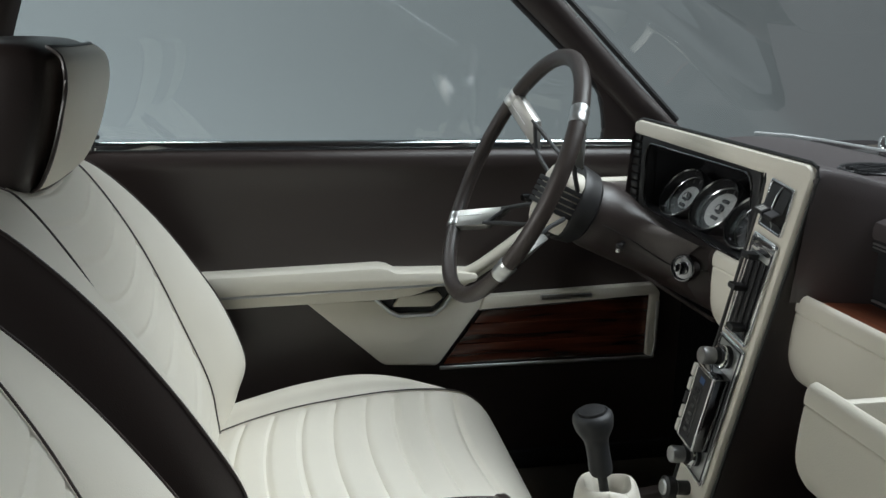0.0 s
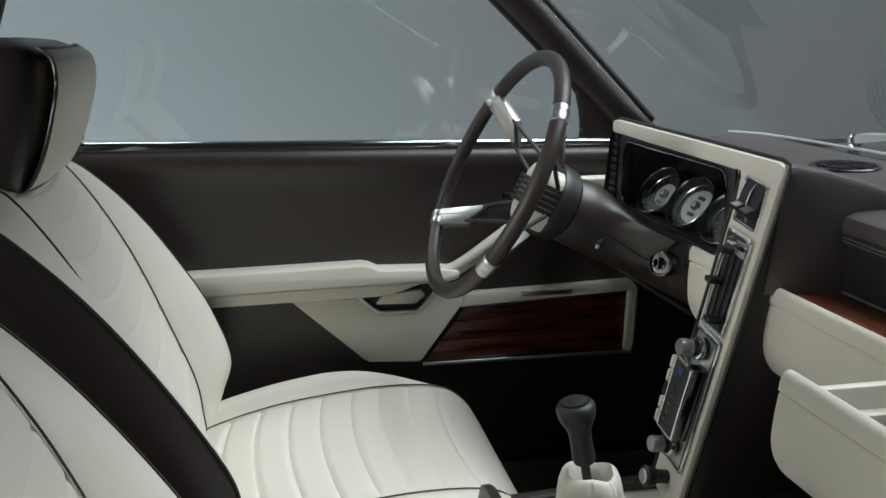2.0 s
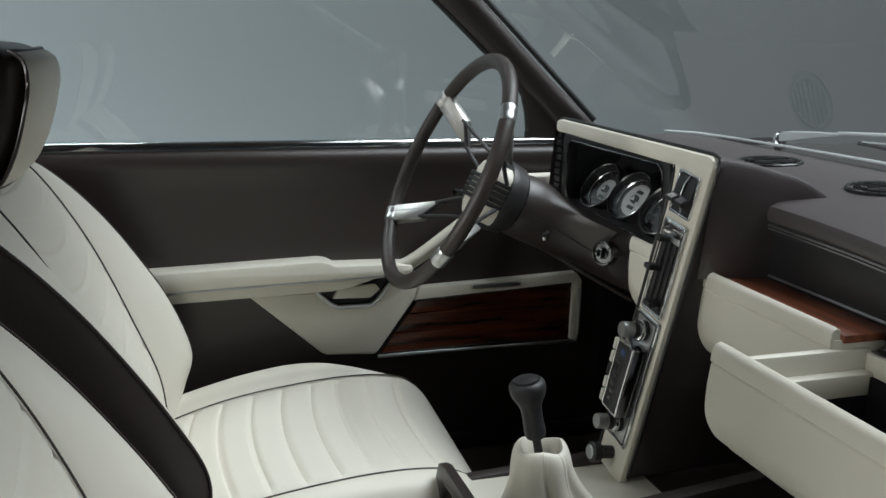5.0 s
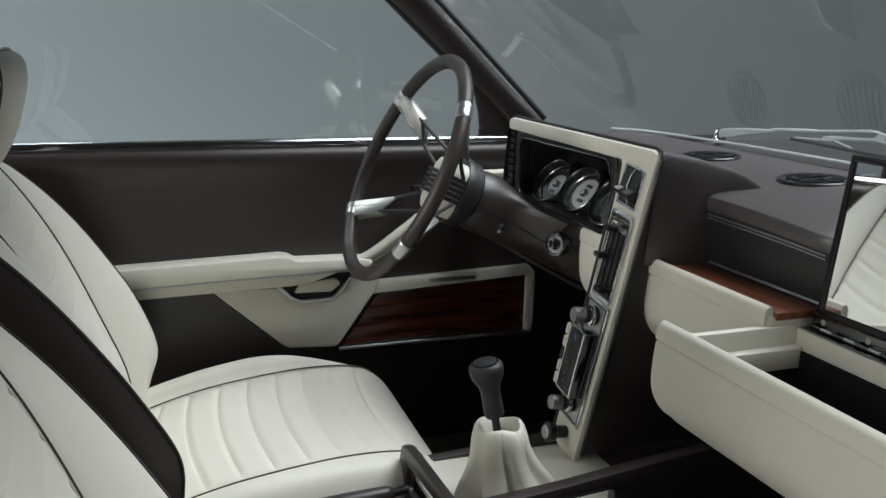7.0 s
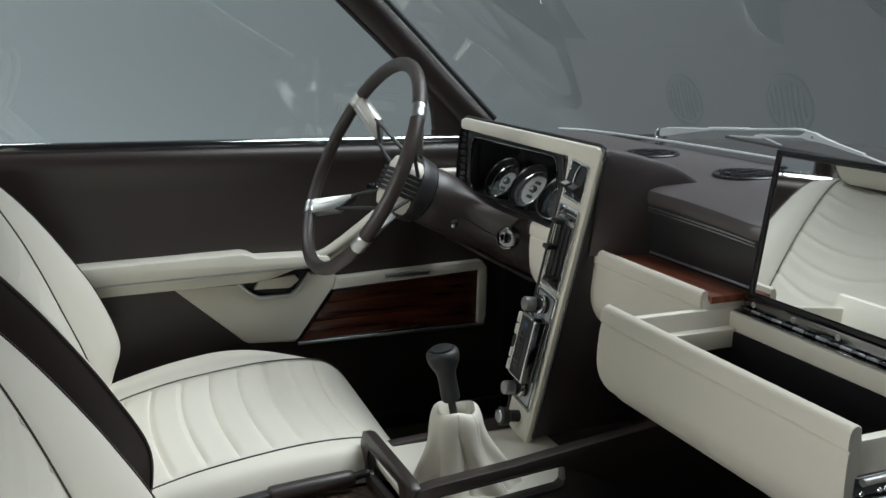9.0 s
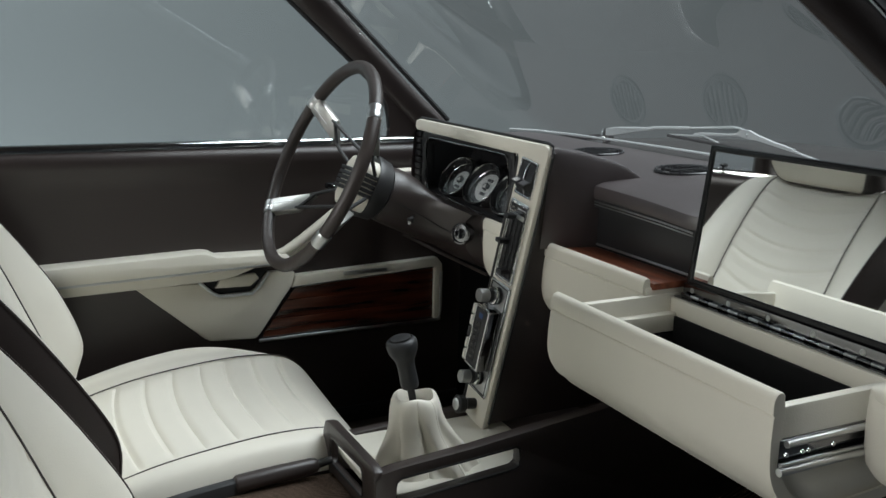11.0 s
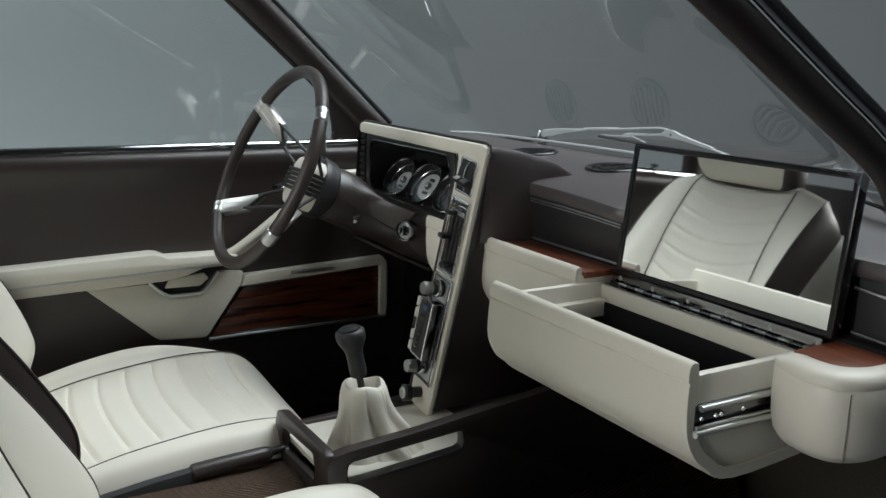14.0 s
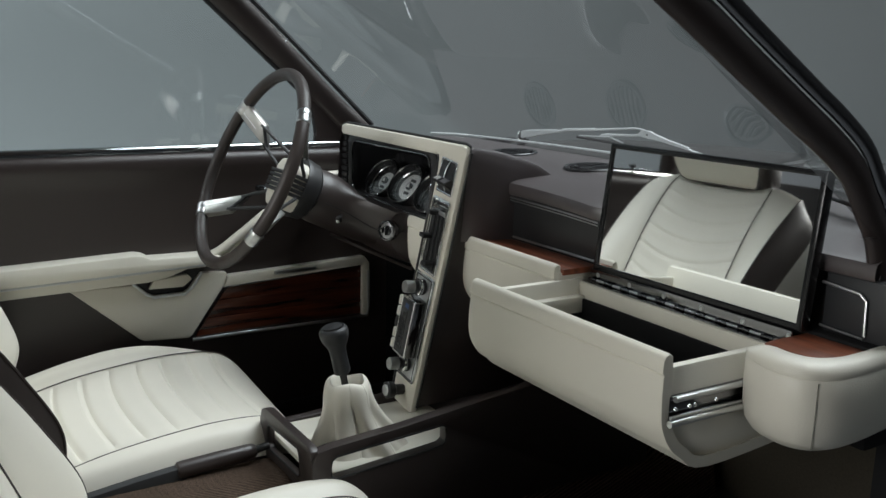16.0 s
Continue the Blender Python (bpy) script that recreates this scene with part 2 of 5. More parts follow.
def rounded(x0, y0, x1, y1, r, n=5):
    """An outline: a rectangle with round corners."""
    out = []
    for cx, cy, a in ((x1 - r, y1 - r, 0), (x0 + r, y1 - r, 90), (x0 + r, y0 + r, 180), (x1 - r, y0 + r, 270)):
        out += [(cx + r * math.cos(radians(a + 90 * k / n)), cy + r * math.sin(radians(a + 90 * k / n))) for k in range(n + 1)]
    return out


def join(*bms):
    """Several shapes of one material in one mesh."""
    out = bmesh.new()
    for b in bms:
        me = bpy.data.meshes.new("tmp")
        b.to_mesh(me)
        b.free()
        out.from_mesh(me)
        bpy.data.meshes.remove(me)
    return out


def basis(origin, ax, ay, az):
    m = Matrix((ax, ay, az)).transposed().to_4x4()
    m.translation = origin
    return m


# xz-plane plates with depth towards the driver's door (+y)
def wall_frame(y):
    return basis(Vector((0, y, 0)), Vector((1, 0, 0)), Vector((0, 0, 1)), Vector((0, 1, 0)))


# yz-plane plates with depth forwards (+x)
def face_frame(x):
    return basis(Vector((x, 0, 0)), Vector((0, 1, 0)), Vector((0, 0, 1)), Vector((1, 0, 0)))


# xy-plane plates with depth upwards
def flat_frame(z):
    return Matrix.Translation((0, 0, z))


# ---- studio ----
ground = part("ground", lathe([(0.01, -0.01), (4.3, 0.0)], sides=64), STUDIO_FLOOR)
tagged(ground, "smooth dark grey painted studio floor", "floor", kind="structure")
cyc = [(4.25, 0.004)] + [(4.25 + 1.2 * math.sin(radians(a)), 1.2 - 1.196 * math.cos(radians(a))) for a in range(10, 91, 10)] + [(5.45, 4.6)]


def sweep(profile, a0, a1, n):
    """Part of a turned wall between two bearings."""
    return loft([[(r * math.cos(q), r * math.sin(q), h) for r, h in profile] for q in (radians(a0 + (a1 - a0) * k / n) for k in range(n + 1))])


# dim side of the studio: darkness put into the grey, tuned for fill and reflections
dark_wall = part("studio_wall", sweep(cyc, 128, 378, 90), DARK_WALL)
tagged(dark_wall, "studio wall opposite the backdrop, in a darker grey for its dim side", "wall", kind="structure")
ceiling = part("ceiling", lathe([(5.46, 4.598), (5.0, 4.70), (0.02, 4.75)], sides=96, cap=False), WALL)
tagged(ceiling, "plain grey studio ceiling above the car", "ceiling", kind="structure")
backdrop = part("backdrop", sweep(cyc, 18, 128, 44), WALL)
tagged(backdrop, "plain grey seamless studio backdrop curving into the floor", "backdrop", kind="structure")


# ---- car body round the cabin ----
def screen_x(y):
    """Plan of the windscreen: nearly flat, wrapping round at the pillars."""
    return 0.62 - (0.255 if y < 0 else 0.205) * (abs(y) / 0.69) ** (10 if y < 0 else 16) + (0.03 * (y / 0.7) ** 6 if y > 0 else 0)


def base_x(y):
    """How far forward the foot of the windscreen lies."""
    return screen_x(y) + 0.012


YS = [-0.70 + 0.05 * k for k in range(29)]
floor_pan = part("cabin_floor", join(block((-1.3, -0.74, 0.16), (0.85, 0.74, 0.20), 0.01)), DARK_CARPET)
tagged(floor_pan, "dark brown carpeted car floor", "floor", kind="structure")
underbody = part("underbody", block((-1.3, -0.70, 0.0), (1.85, 0.70, 0.165), 0.02), SOFT_BLACK)
tagged(underbody, "dark car underbody resting on the studio floor", "car body", kind="structure")
tunnel = part("transmission_tunnel", loft([[(x, y, z if z < 0.3 else z - low) for y, z in ((-0.15, 0.19), (-0.118, 0.35), (-0.10, 0.385), (-0.07, 0.398), (0, 0.402), (0.07, 0.398), (0.10, 0.385), (0.118, 0.35), (0.15, 0.19))] for x, low in ((-1.3, 0), (-0.6, 0), (-0.2, 0), (-0.076, 0), (-0.066, 0.04), (0.2, 0.04), (0.8, 0.04))]), CARPET)
tagged(tunnel, "ribbed brown carpet over the transmission tunnel", "carpet", kind="structure")
for side, y0 in (("driver", 0.676), ("passenger", -0.735)):
    kick = part("kick_panel_" + side, block((0.455, y0, 0.16), (0.90, y0 + 0.06, 0.862), 0.005), FELT)
    tagged(kick, "dark carpeted footwell side panel", "wall", kind="structure")
firewall = part("firewall", block((0.84, -0.74, 0.16), (0.88, 0.74, 0.86), 0.005), DARK_CARPET)
tagged(firewall, "dark carpeted bulkhead ahead of the footwells", "wall", kind="structure")
bonnet = part("bonnet", loft([[(base_x(y) + 0.015 + f * (1.9 - base_x(y)), y * 1.08, 0.878 + 0.03 * math.sin(f * 2.2) - 0.16 * f * f - 0.05 * (y / 0.7) ** 4 - (0.03 if f == 0 else 0)) for y in YS] for f in (0, 0.012, 0.06, 0.15, 0.3, 0.5, 0.75, 1.0)]), PAINT)
tagged(bonnet, "dark brown painted car bonnet beyond the windscreen", "bonnet", kind="structure")
trim = part("windscreen_trim", tube([(base_x(y) - 0.002, y, 0.889 + 0.007 * max(0, 1 - (y / 0.55) ** 2)) for y in YS[1:-1]], 0.0027, 8), SILVER)
tagged(trim, "thin curved chrome strip along the foot of the windscreen", "trim", kind="structure")
screen_rows = [[((0.62 - 0.24 * (abs(y) / 0.69) ** 6 if y < 0 else screen_x(y)) - (1.5 - (0.07 if y < 0 else 0.43) * (y / 0.7) ** 4) * h, y * (1 - 0.10 * h), 0.887 + h) for y in YS] for h in (-0.03, 0.0, 0.06, 0.12, 0.18, 0.25, 0.32, 0.40)]
screen = part("windscreen", loft(screen_rows), PANE)
screen.visible_shadow = False
tagged(screen, "clear curved car windscreen with faint reflections", "windscreen", kind="structure")


def pillar(name, pts, widths, label):
    top = thing(name, label, "pillar", kind="structure")
    part("cover", tube(spline(pts, 26), spline_list(widths, 26), 16, flat=0.55, up=(0, 1, 0)), BROWN, top)
    return top


left_pillar = pillar("front_pillar_driver_side", [(0.45, 0.675, 0.80), (0.385, 0.68, 0.893), (0.308, 0.685, 0.968), (0.13, 0.68, 1.135), (-0.12, 0.645, 1.35)], [0.050, 0.034, 0.027, 0.031, 0.034], "dark brown leather-covered windscreen pillar")
part("rubber_seal", tube([p + Vector((0.022, -0.012, 0.020)) for p in spline([(0.385, 0.665, 0.893), (0.308, 0.668, 0.968), (0.13, 0.663, 1.135), (-0.12, 0.628, 1.35)], 20)], 0.006, 8), SOFT_BLACK, left_pillar)
part("window_seal", tube(spline([(0.275, 0.692, 0.868), (0.276, 0.692, 0.90), (0.268, 0.692, 0.945), (0.245, 0.692, 0.985), (0.10, 0.690, 1.118), (-0.15, 0.665, 1.335)], 24), 0.006, 8), SOFT_BLACK, left_pillar)
part("quarter_trim", plate([(0.215, 1.015), (0.250, 0.982), (0.268, 0.945), (0.275, 0.90), (0.272, 0.862), (0.43, 0.862), (0.40, 0.905), (0.30, 0.99)], 0.02, wall_frame(0.684), 0.004), BROWN, left_pillar)
RP = [(0.418, -0.69, 0.62), (0.408, -0.69, 0.78), (0.387, -0.69, 0.872), (0.352, -0.69, 0.922), (0.322, -0.69, 0.960), (0.273, -0.69, 0.994), (0.223, -0.69, 1.023), (0.133, -0.69, 1.076), (0.038, -0.688, 1.134), (-0.20, -0.67, 1.282)]
right_pillar = pillar("front_pillar_passenger_side", RP, [0.022, 0.0215, 0.020, 0.0195, 0.0195, 0.0195, 0.0195, 0.0195, 0.0195, 0.0195], "dark brown windscreen pillar with a chrome edge")
part("chrome_edge", tube([p + Vector((0.0155, -0.004, 0.0255)) for p in spline(RP[1:], 30)], 0.0095, 12, flat=0.6, up=(0, 1, 0)), STEEL, right_pillar)
pillar("rear_pillar_driver_side", [(-0.86, 0.70, 0.5), (-0.85, 0.70, 0.87), (-0.81, 0.68, 1.05), (-0.72, 0.66, 1.3)], [0.05, 0.05, 0.045, 0.045], "dark pillar behind the driver's door window")

# unseen roof panel, added to keep overhead light off backrests and headrests
roof_rows = [[(x + 0.10 * (1 - (y / 0.62) ** 2), y, z + 0.035 * (1 - (y / 0.62) ** 2)) for y in [-0.62 + 0.062 * k for k in range(21)]] for x, z in ((-0.14, 1.335), (-0.16, 1.35), (-0.4, 1.385), (-0.8, 1.39), (-1.15, 1.36), (-1.34, 1.31))]
roof = part("roof", loft(roof_rows + [[(x, y, z + 0.03) for x, y, z in row] for row in roof_rows[::-1]], True), BROWN)
tagged(roof, "unseen dark brown roof added to shade the seats", "roof", kind="structure")

rear_wall = part("rear_bulkhead", block((-1.34, -0.72, 0.16), (-1.30, 0.72, 0.88), 0.005), BROWN)
tagged(rear_wall, "dark panel behind the seats", "wall", kind="structure")


# ---- driver's door ----
door = thing("driver_door", "dark brown leather car door with cream armrest and wooden map pocket", "car door")
part("upper_panel", loft([[(x, y, z) for y, z in ((0.72, 0.860), (0.690, 0.8615), (0.674, 0.860), (0.664, 0.854), (0.659, 0.842), (0.661, 0.826), (0.668, 0.808), (0.673, 0.78), (0.675, 0.70), (0.676, 0.60), (0.676, 0.22))] for x in (-1.0, -0.6, -0.2, 0.1, 0.3, 0.46)]), BROWN, door)
part("window_sill", loft([[(x, y, z) for y, z in ((0.692, 0.8755), (0.682, 0.8765), (0.6765, 0.8745), (0.6735, 0.8700), (0.6725, 0.8630), (0.680, 0.8615))] for x in (-1.0, -0.6, -0.2, 0.1, 0.33)]), CHROME, door, "polished chrome strip under the window")
pane = part("window_pane", plate([(-0.98, 0.86), (0.37, 0.86), (0.34, 0.92), (0.12, 1.13), (-0.10, 1.33), (-0.90, 1.33)], 0.004, wall_frame(0.697), 0), SIDE_PANE, door)
pane.visible_shadow = False
pin = part("lock_pin", lathe([(0.004, 0), (0.004, 0.018), (0.011, 0.020), (0.012, 0.025), (0.009, 0.028), (0.001, 0.029)], Matrix.Translation((-0.652, 0.676, 0.862)), 14), BLACK, door)
part("ferrule", lathe([(0.008, 0), (0.009, 0.004), (0.004, 0.005)], Matrix.Translation((-0.652, 0.676, 0.863)), 14), CHROME, pin)
# armrest: padded band with a step, thin at the front
arm = [(-0.95, 0.636), (-0.47, 0.643), (-0.165, 0.651), (-0.150, 0.648), (-0.135, 0.640), (-0.02, 0.638), (0.02, 0.633), (0.02, 0.616), (-0.02, 0.609), (-0.45, 0.599), (-0.95, 0.591)]
part("armrest", plate(arm, 0.055, wall_frame(0.622), 0.010), CREAM_TRIM, door, "cream leather armrest pad")
part("armrest_base", plate([(-0.95, 0.598), (-0.04, 0.612), (-0.10, 0.592), (-0.14, 0.586), (-0.44, 0.580), (-0.95, 0.572)], 0.045, wall_frame(0.632), 0.004), CREAM_TRIM, door)
part("armrest_strip", tube([(-0.95, 0.624, 0.592), (-0.45, 0.624, 0.604), (-0.02, 0.624, 0.615)], 0.0030, 8), SATIN, door)
part("pull_bar", join(tube(spline([(-0.02, 0.64, 0.628), (0.02, 0.638, 0.642), (0.11, 0.638, 0.705), (0.20, 0.645, 0.77)], 14), 0.0105, 10), tube([(-0.005, 0.65, 0.606), (0.09, 0.65, 0.665), (0.20, 0.655, 0.74)], 0.006, 8)), CREAM_TRIM, door, "slanting cream pull bar")
# inverted wedge under the armrest, with the handle's recess
part("wedge_panel", plate([(-0.30, 0.580), (-0.162, 0.455), (-0.150, 0.448), (-0.052, 0.441), (-0.044, 0.448), (0.033, 0.556), (0.04, 0.585), (-0.02, 0.590), (-0.048, 0.553), (-0.060, 0.548), (-0.125, 0.548), (-0.140, 0.556), (-0.165, 0.578)], 0.022, wall_frame(0.655), 0.004), CREAM_TRIM, door)
part("handle_recess", plate([(-0.165, 0.585), (-0.14, 0.556), (-0.125, 0.548), (-0.058, 0.548), (-0.02, 0.590), (-0.05, 0.608)], 0.01, wall_frame(0.668), 0), SOFT_BLACK, door)
part("recess_rim", tube([(-0.170, 0.653, 0.582), (-0.142, 0.653, 0.555), (-0.126, 0.653, 0.5465), (-0.058, 0.653, 0.5465), (-0.040, 0.653, 0.562), (-0.020, 0.653, 0.592)], 0.0034, 8), SILVER, door)
handle = part("door_handle", plate([(-0.138, 0.566), (-0.126, 0.586), (-0.052, 0.592), (-0.042, 0.580), (-0.062, 0.564)], 0.012, wall_frame(0.648), 0.003), CREAM_TRIM, door, "cream flap of the door handle")
# map pocket
part("pocket_top", plate([(0.030, 0.550), (0.375, 0.566), (0.380, 0.562), (0.379, 0.440), (0.398, 0.437), (0.400, 0.572), (0.386, 0.590), (0.040, 0.578)], 0.024, wall_frame(0.650), 0.005), CREAM_TRIM, door)
part("pocket_frame", tube(spline([(-0.045, 0.654, 0.437), (0.15, 0.654, 0.4365), (0.372, 0.654, 0.436), (0.390, 0.653, 0.441), (0.396, 0.652, 0.458), (0.396, 0.651, 0.50), (0.396, 0.650, 0.555)], 40), 0.0042, 8), SATIN, door, "satin metal frame of the map pocket")
part("pocket_edge", tube([(0.032, 0.651, 0.552), (0.375, 0.651, 0.567)], 0.0025, 8), CHROME, door)
part("pocket_catch", block((0.150, 0.644, 0.569), (0.255, 0.652, 0.578), 0.002), SATIN, door)
for k in range(3):
    z0, z1 = 0.442 + 0.040 * k, 0.4808 + 0.040 * k
    part("wood_plank", plate([(-0.036 + 0.029 * k, z0), (0.381, z0 + 0.001), (0.381, z1 + 0.003), (-0.010 + 0.029 * k, z1)], 0.012, wall_frame(0.660 + 0.0008 * (k % 2)), 0.0012), WOOD_X, door)
part("pocket_back", plate([(-0.045, 0.438), (0.385, 0.438), (0.385, 0.566), (0.035, 0.560)], 0.006, wall_frame(0.673), 0), SOFT_BLACK, door)
part("lower_trim", block((-1.0, 0.668, 0.20), (0.46, 0.69, 0.24), 0.004), SOFT_BLACK, door)


# ---- seats ----
def groove(d, w):
    return math.exp(-(d / w) ** 2)


def seat_thing():
    yc = 0.335
    seat = thing("front_seat", "cream leather bucket seat with wavy pleats and dark brown sides", "car seat", "front seats")
    # cushion: profile over the front, lateral path over the bolsters
    prof = spline([(-0.49, 0, 0.372), (-0.460, 0, 0.392), (-0.38, 0, 0.418), (-0.29, 0, 0.436), (-0.16, 0, 0.449), (-0.06, 0, 0.445), (-0.012, 0, 0.425), (0.018, 0, 0.385), (0.022, 0, 0.33), (0.005, 0, 0.26)], 190)
    lat = spline([(-0.249, 0, -0.048), (-0.245, 0, -0.020), (-0.228, 0, 0.010), (-0.200, 0, 0.016), (-0.172, 0, 0.000), (-0.10, 0, 0.002), (0, 0, 0.003), (0.10, 0, 0.002), (0.172, 0, 0.000), (0.200, 0, 0.024), (0.228, 0, 0.022), (0.245, 0, -0.012), (0.249, 0, -0.045)], 91)
    rows, seams = [], {-1: [], 1: []}
    for i, p in enumerate(prof):
        f = i / (len(prof) - 1)
        narrow = 1 - 0.30 * max(0, (f - 0.62) / 0.38) ** 2
        slim = min(1, max(0, (f - 0.36) / 0.26))
        slim = 0.88 * slim * slim * (3 - 2 * slim)
        s = (p.x + 0.41) / 0.0515
        dip = 0.0036 * groove((s - round(s)) * 0.0515, 0.0042) if -0.4 < s < 7.6 and f < 0.80 else 0
        row = []
        for q in lat:
            a = q.x / 0.172
            z = p.z + q.z * (1 - 0.4 * f) * (1 - slim if q.x > 0.172 else 1) + 0.055 * q.x
            x = p.x
            if abs(a) < 1:
                x -= 0.018 * (1 - a * a) * min(1, max(0, (0.02 - p.x) / 0.06)) * min(1, (p.x + 0.49) / 0.05)
                z -= dip * min(1, (1 - abs(a)) * 9) - 0.0025 * (1 - dip / 0.0036) * min(1, (1 - abs(a)) * 9)
            z -= 0.004 * groove(abs(q.x) - 0.172, 0.004)
            if q.x > 0.165:
                z -= 0.007 * min(1, (q.x - 0.165) / 0.03) * min(1, max(0, (-0.12 - p.x) / 0.26))
            if q.x > 0.172:
                z -= 0.038 * slim * ((q.x - 0.172) / 0.077) ** 1.3
            row.append((x, yc + (q.x - (max(0, q.x - 0.172) * slim)) * narrow, z))
        rows.append(row)
        for sgn in (-1, 1):
            seams[sgn].append(Vector((p.x, yc + sgn * 0.172 * narrow, p.z + sgn * 0.0095 + 0.0004)))
    part("cushion", loft(rows), CREAM, seat, "cream pleated seat cushion")
    for sgn in (-1, 1):
        part("piping", tube(seams[sgn][4:-14], 0.0013, 6), BROWN, seat, "thin dark piping")
    for e in (0, -1):
        part("cushion_skirt", loft([[Vector(row[e]), Vector(row[e]) - Vector((0, 0.002, 0.05)), Vector(row[e]) - Vector((0, 0, 0.17))] for row in rows[:150]]), BROWN, seat, "dark lower side of the cushion")
    part("seat_base", block((-0.50, yc - 0.225, 0.20), (-0.02, yc + 0.225, 0.36), 0.02), BROWN, seat)
    # backrest: the pleated middle follows the seam, the bolsters rise to the edge
    seam = spline([(-0.452, 0, 0.385), (-0.457, 0, 0.43), (-0.468, 0, 0.50), (-0.506, 0, 0.602), (-0.537, 0, 0.68), (-0.567, 0, 0.745), (-0.604, 0, 0.81), (-0.641, 0, 0.862), (-0.668, 0, 0.882), (-0.705, 0, 0.880), (-0.735, 0, 0.855)], 220)
    rim = spline([(-0.412, 0, 0.405), (-0.399, 0, 0.455), (-0.403, 0, 0.515), (-0.450, 0, 0.603), (-0.500, 0, 0.680), (-0.550, 0, 0.747), (-0.602, 0, 0.805), (-0.652, 0, 0.850), (-0.690, 0, 0.862), (-0.722, 0, 0.855), (-0.745, 0, 0.835)], 220)
    outer = spline([(-0.446, 0, 0.405), (-0.424, 0, 0.455), (-0.411, 0, 0.510), (-0.445, 0, 0.606), (-0.492, 0, 0.686), (-0.540, 0, 0.755), (-0.592, 0, 0.814), (-0.645, 0, 0.858), (-0.688, 0, 0.868), (-0.722, 0, 0.857), (-0.745, 0, 0.835)], 220)
    across = [k / 50 - 1 for k in range(101)]
    rows, edge, bseam, sides = [], {-1: [], 1: []}, {-1: [], 1: []}, {-1: [], 1: []}
    n = len(seam)
    for i, (p, near, far) in enumerate(zip(seam, rim, outer)):
        d = (seam[min(i + 1, n - 1)] - seam[max(i - 1, 0)]).normalized()
        nrm = Vector((d.z, 0, -d.x))
        f = i / (n - 1)
        narrow = 1 - 0.04 * f - 0.30 * max(0, (f - 0.62) / 0.38) ** 2.2
        row = []
        for q in across:
            dy = q * 0.247
            a = dy / 0.166
            if abs(a) <= 1:
                off = -0.004 * (1 - a * a)
                s = (f - 0.045 * (a * a - 0.6)) * 12.5
                if 0.8 < s < 10.4:
                    off -= 0.0042 * groove((s - round(s)) * 0.05, 0.0045) - 0.0022 * abs(math.cos(math.pi * s)) * min(1, (1 - abs(a)) * 8)
                off -= 0.004 * groove(abs(dy) - 0.166, 0.004)
                c = p + nrm * off
            else:
                t = (abs(dy) - 0.166) / 0.081
                c = p.lerp(far if dy > 0 else near, math.sin(t * math.pi / 2) ** 1.15)
                c = c - nrm * 0.004 * groove(abs(dy) - 0.166, 0.004) + nrm * 0.006 * math.sin(math.pi * t)
            row.append(c + Vector((0, yc + dy * narrow, 0)))
        rows.append(row)
        for sgn in (-1, 1):
            bseam[sgn].append(p + nrm * 0.0008 + Vector((0, yc + sgn * 0.166 * narrow, 0)))
            g = row[0] if sgn < 0 else row[-1]
            edge[sgn].append(g)
            deep = 0.115 * math.sin(math.pi * min(1, max(0.05, 1.15 - f)) / 1.25) + 0.02
            sides[sgn].append([g, g - nrm * 0.10 * deep + Vector((0, sgn * 0.007, 0)), g - nrm * 0.5 * deep + Vector((0, sgn * 0.014, 0)), g - nrm * 0.9 * deep + Vector((0, sgn * 0.008, 0)), g - nrm * deep - Vector((0, sgn * 0.02, 0)), Vector((g.x, yc, g.z)) - nrm * (deep + 0.01)])
    part("backrest", loft(rows), CREAM, seat, "cream pleated backrest with raised bolsters")
    for sgn in (-1, 1):
        part("side_panel", loft(sides[sgn]), BROWN, seat, "dark brown leather side of the backrest")
        part("piping", tube(bseam[sgn][6:-10], 0.0014, 6), BROWN, seat, "thin dark piping")
        part("piping", tube(edge[sgn], 0.0026, 6), BROWN, seat, "thin dark piping")
    # headrest: dark shell leaning forwards at the top, cream face
    def ring(x, w, deep, z):
        return [(x + deep * math.copysign(abs(math.sin(q)) ** 0.5, math.sin(q)), yc + w * math.copysign(abs(math.cos(q)) ** 0.62, math.cos(q)), z) for q in (2 * math.pi * k / 44 for k in range(44))]
    shell = [ring(*v) for v in zip(spline_list([-0.690, -0.684, -0.668, -0.656, -0.650, -0.652, -0.660, -0.668], 24), spline_list([0.105, 0.138, 0.150, 0.152, 0.149, 0.140, 0.115, 0.055], 24), spline_list([0.038, 0.050, 0.058, 0.060, 0.058, 0.053, 0.040, 0.018], 24), spline_list([0.866, 0.876, 0.92, 0.97, 1.013, 1.039, 1.052, 1.056], 24))]
    head = part("headrest", loft(shell, False, True, True), BROWN, seat, "dark brown headrest with a cream face")
    face = []
    for z, x, w in zip(spline_list([0.872, 0.884, 0.92, 0.965, 1.005, 1.034, 1.046], 20), spline_list([-0.634, -0.618, -0.599, -0.585, -0.577, -0.581, -0.598], 20), spline_list([0.112, 0.130, 0.143, 0.147, 0.146, 0.139, 0.126], 20)):
        face.append([(x - 0.013 * abs(a) ** 5, yc + a * w, z) for a in (k / 14 - 1 for k in range(29))])
    part("face", loft(face), CREAM, head, "cream leather face")
    part("piping", tube([face[0][k] for k in range(29)] + [r[-1] for r in face[1:]] + [face[-1][28 - k] for k in range(1, 29)] + [r[0] for r in face[-2:0:-1]], 0.0025, 6, True), BROWN, head)
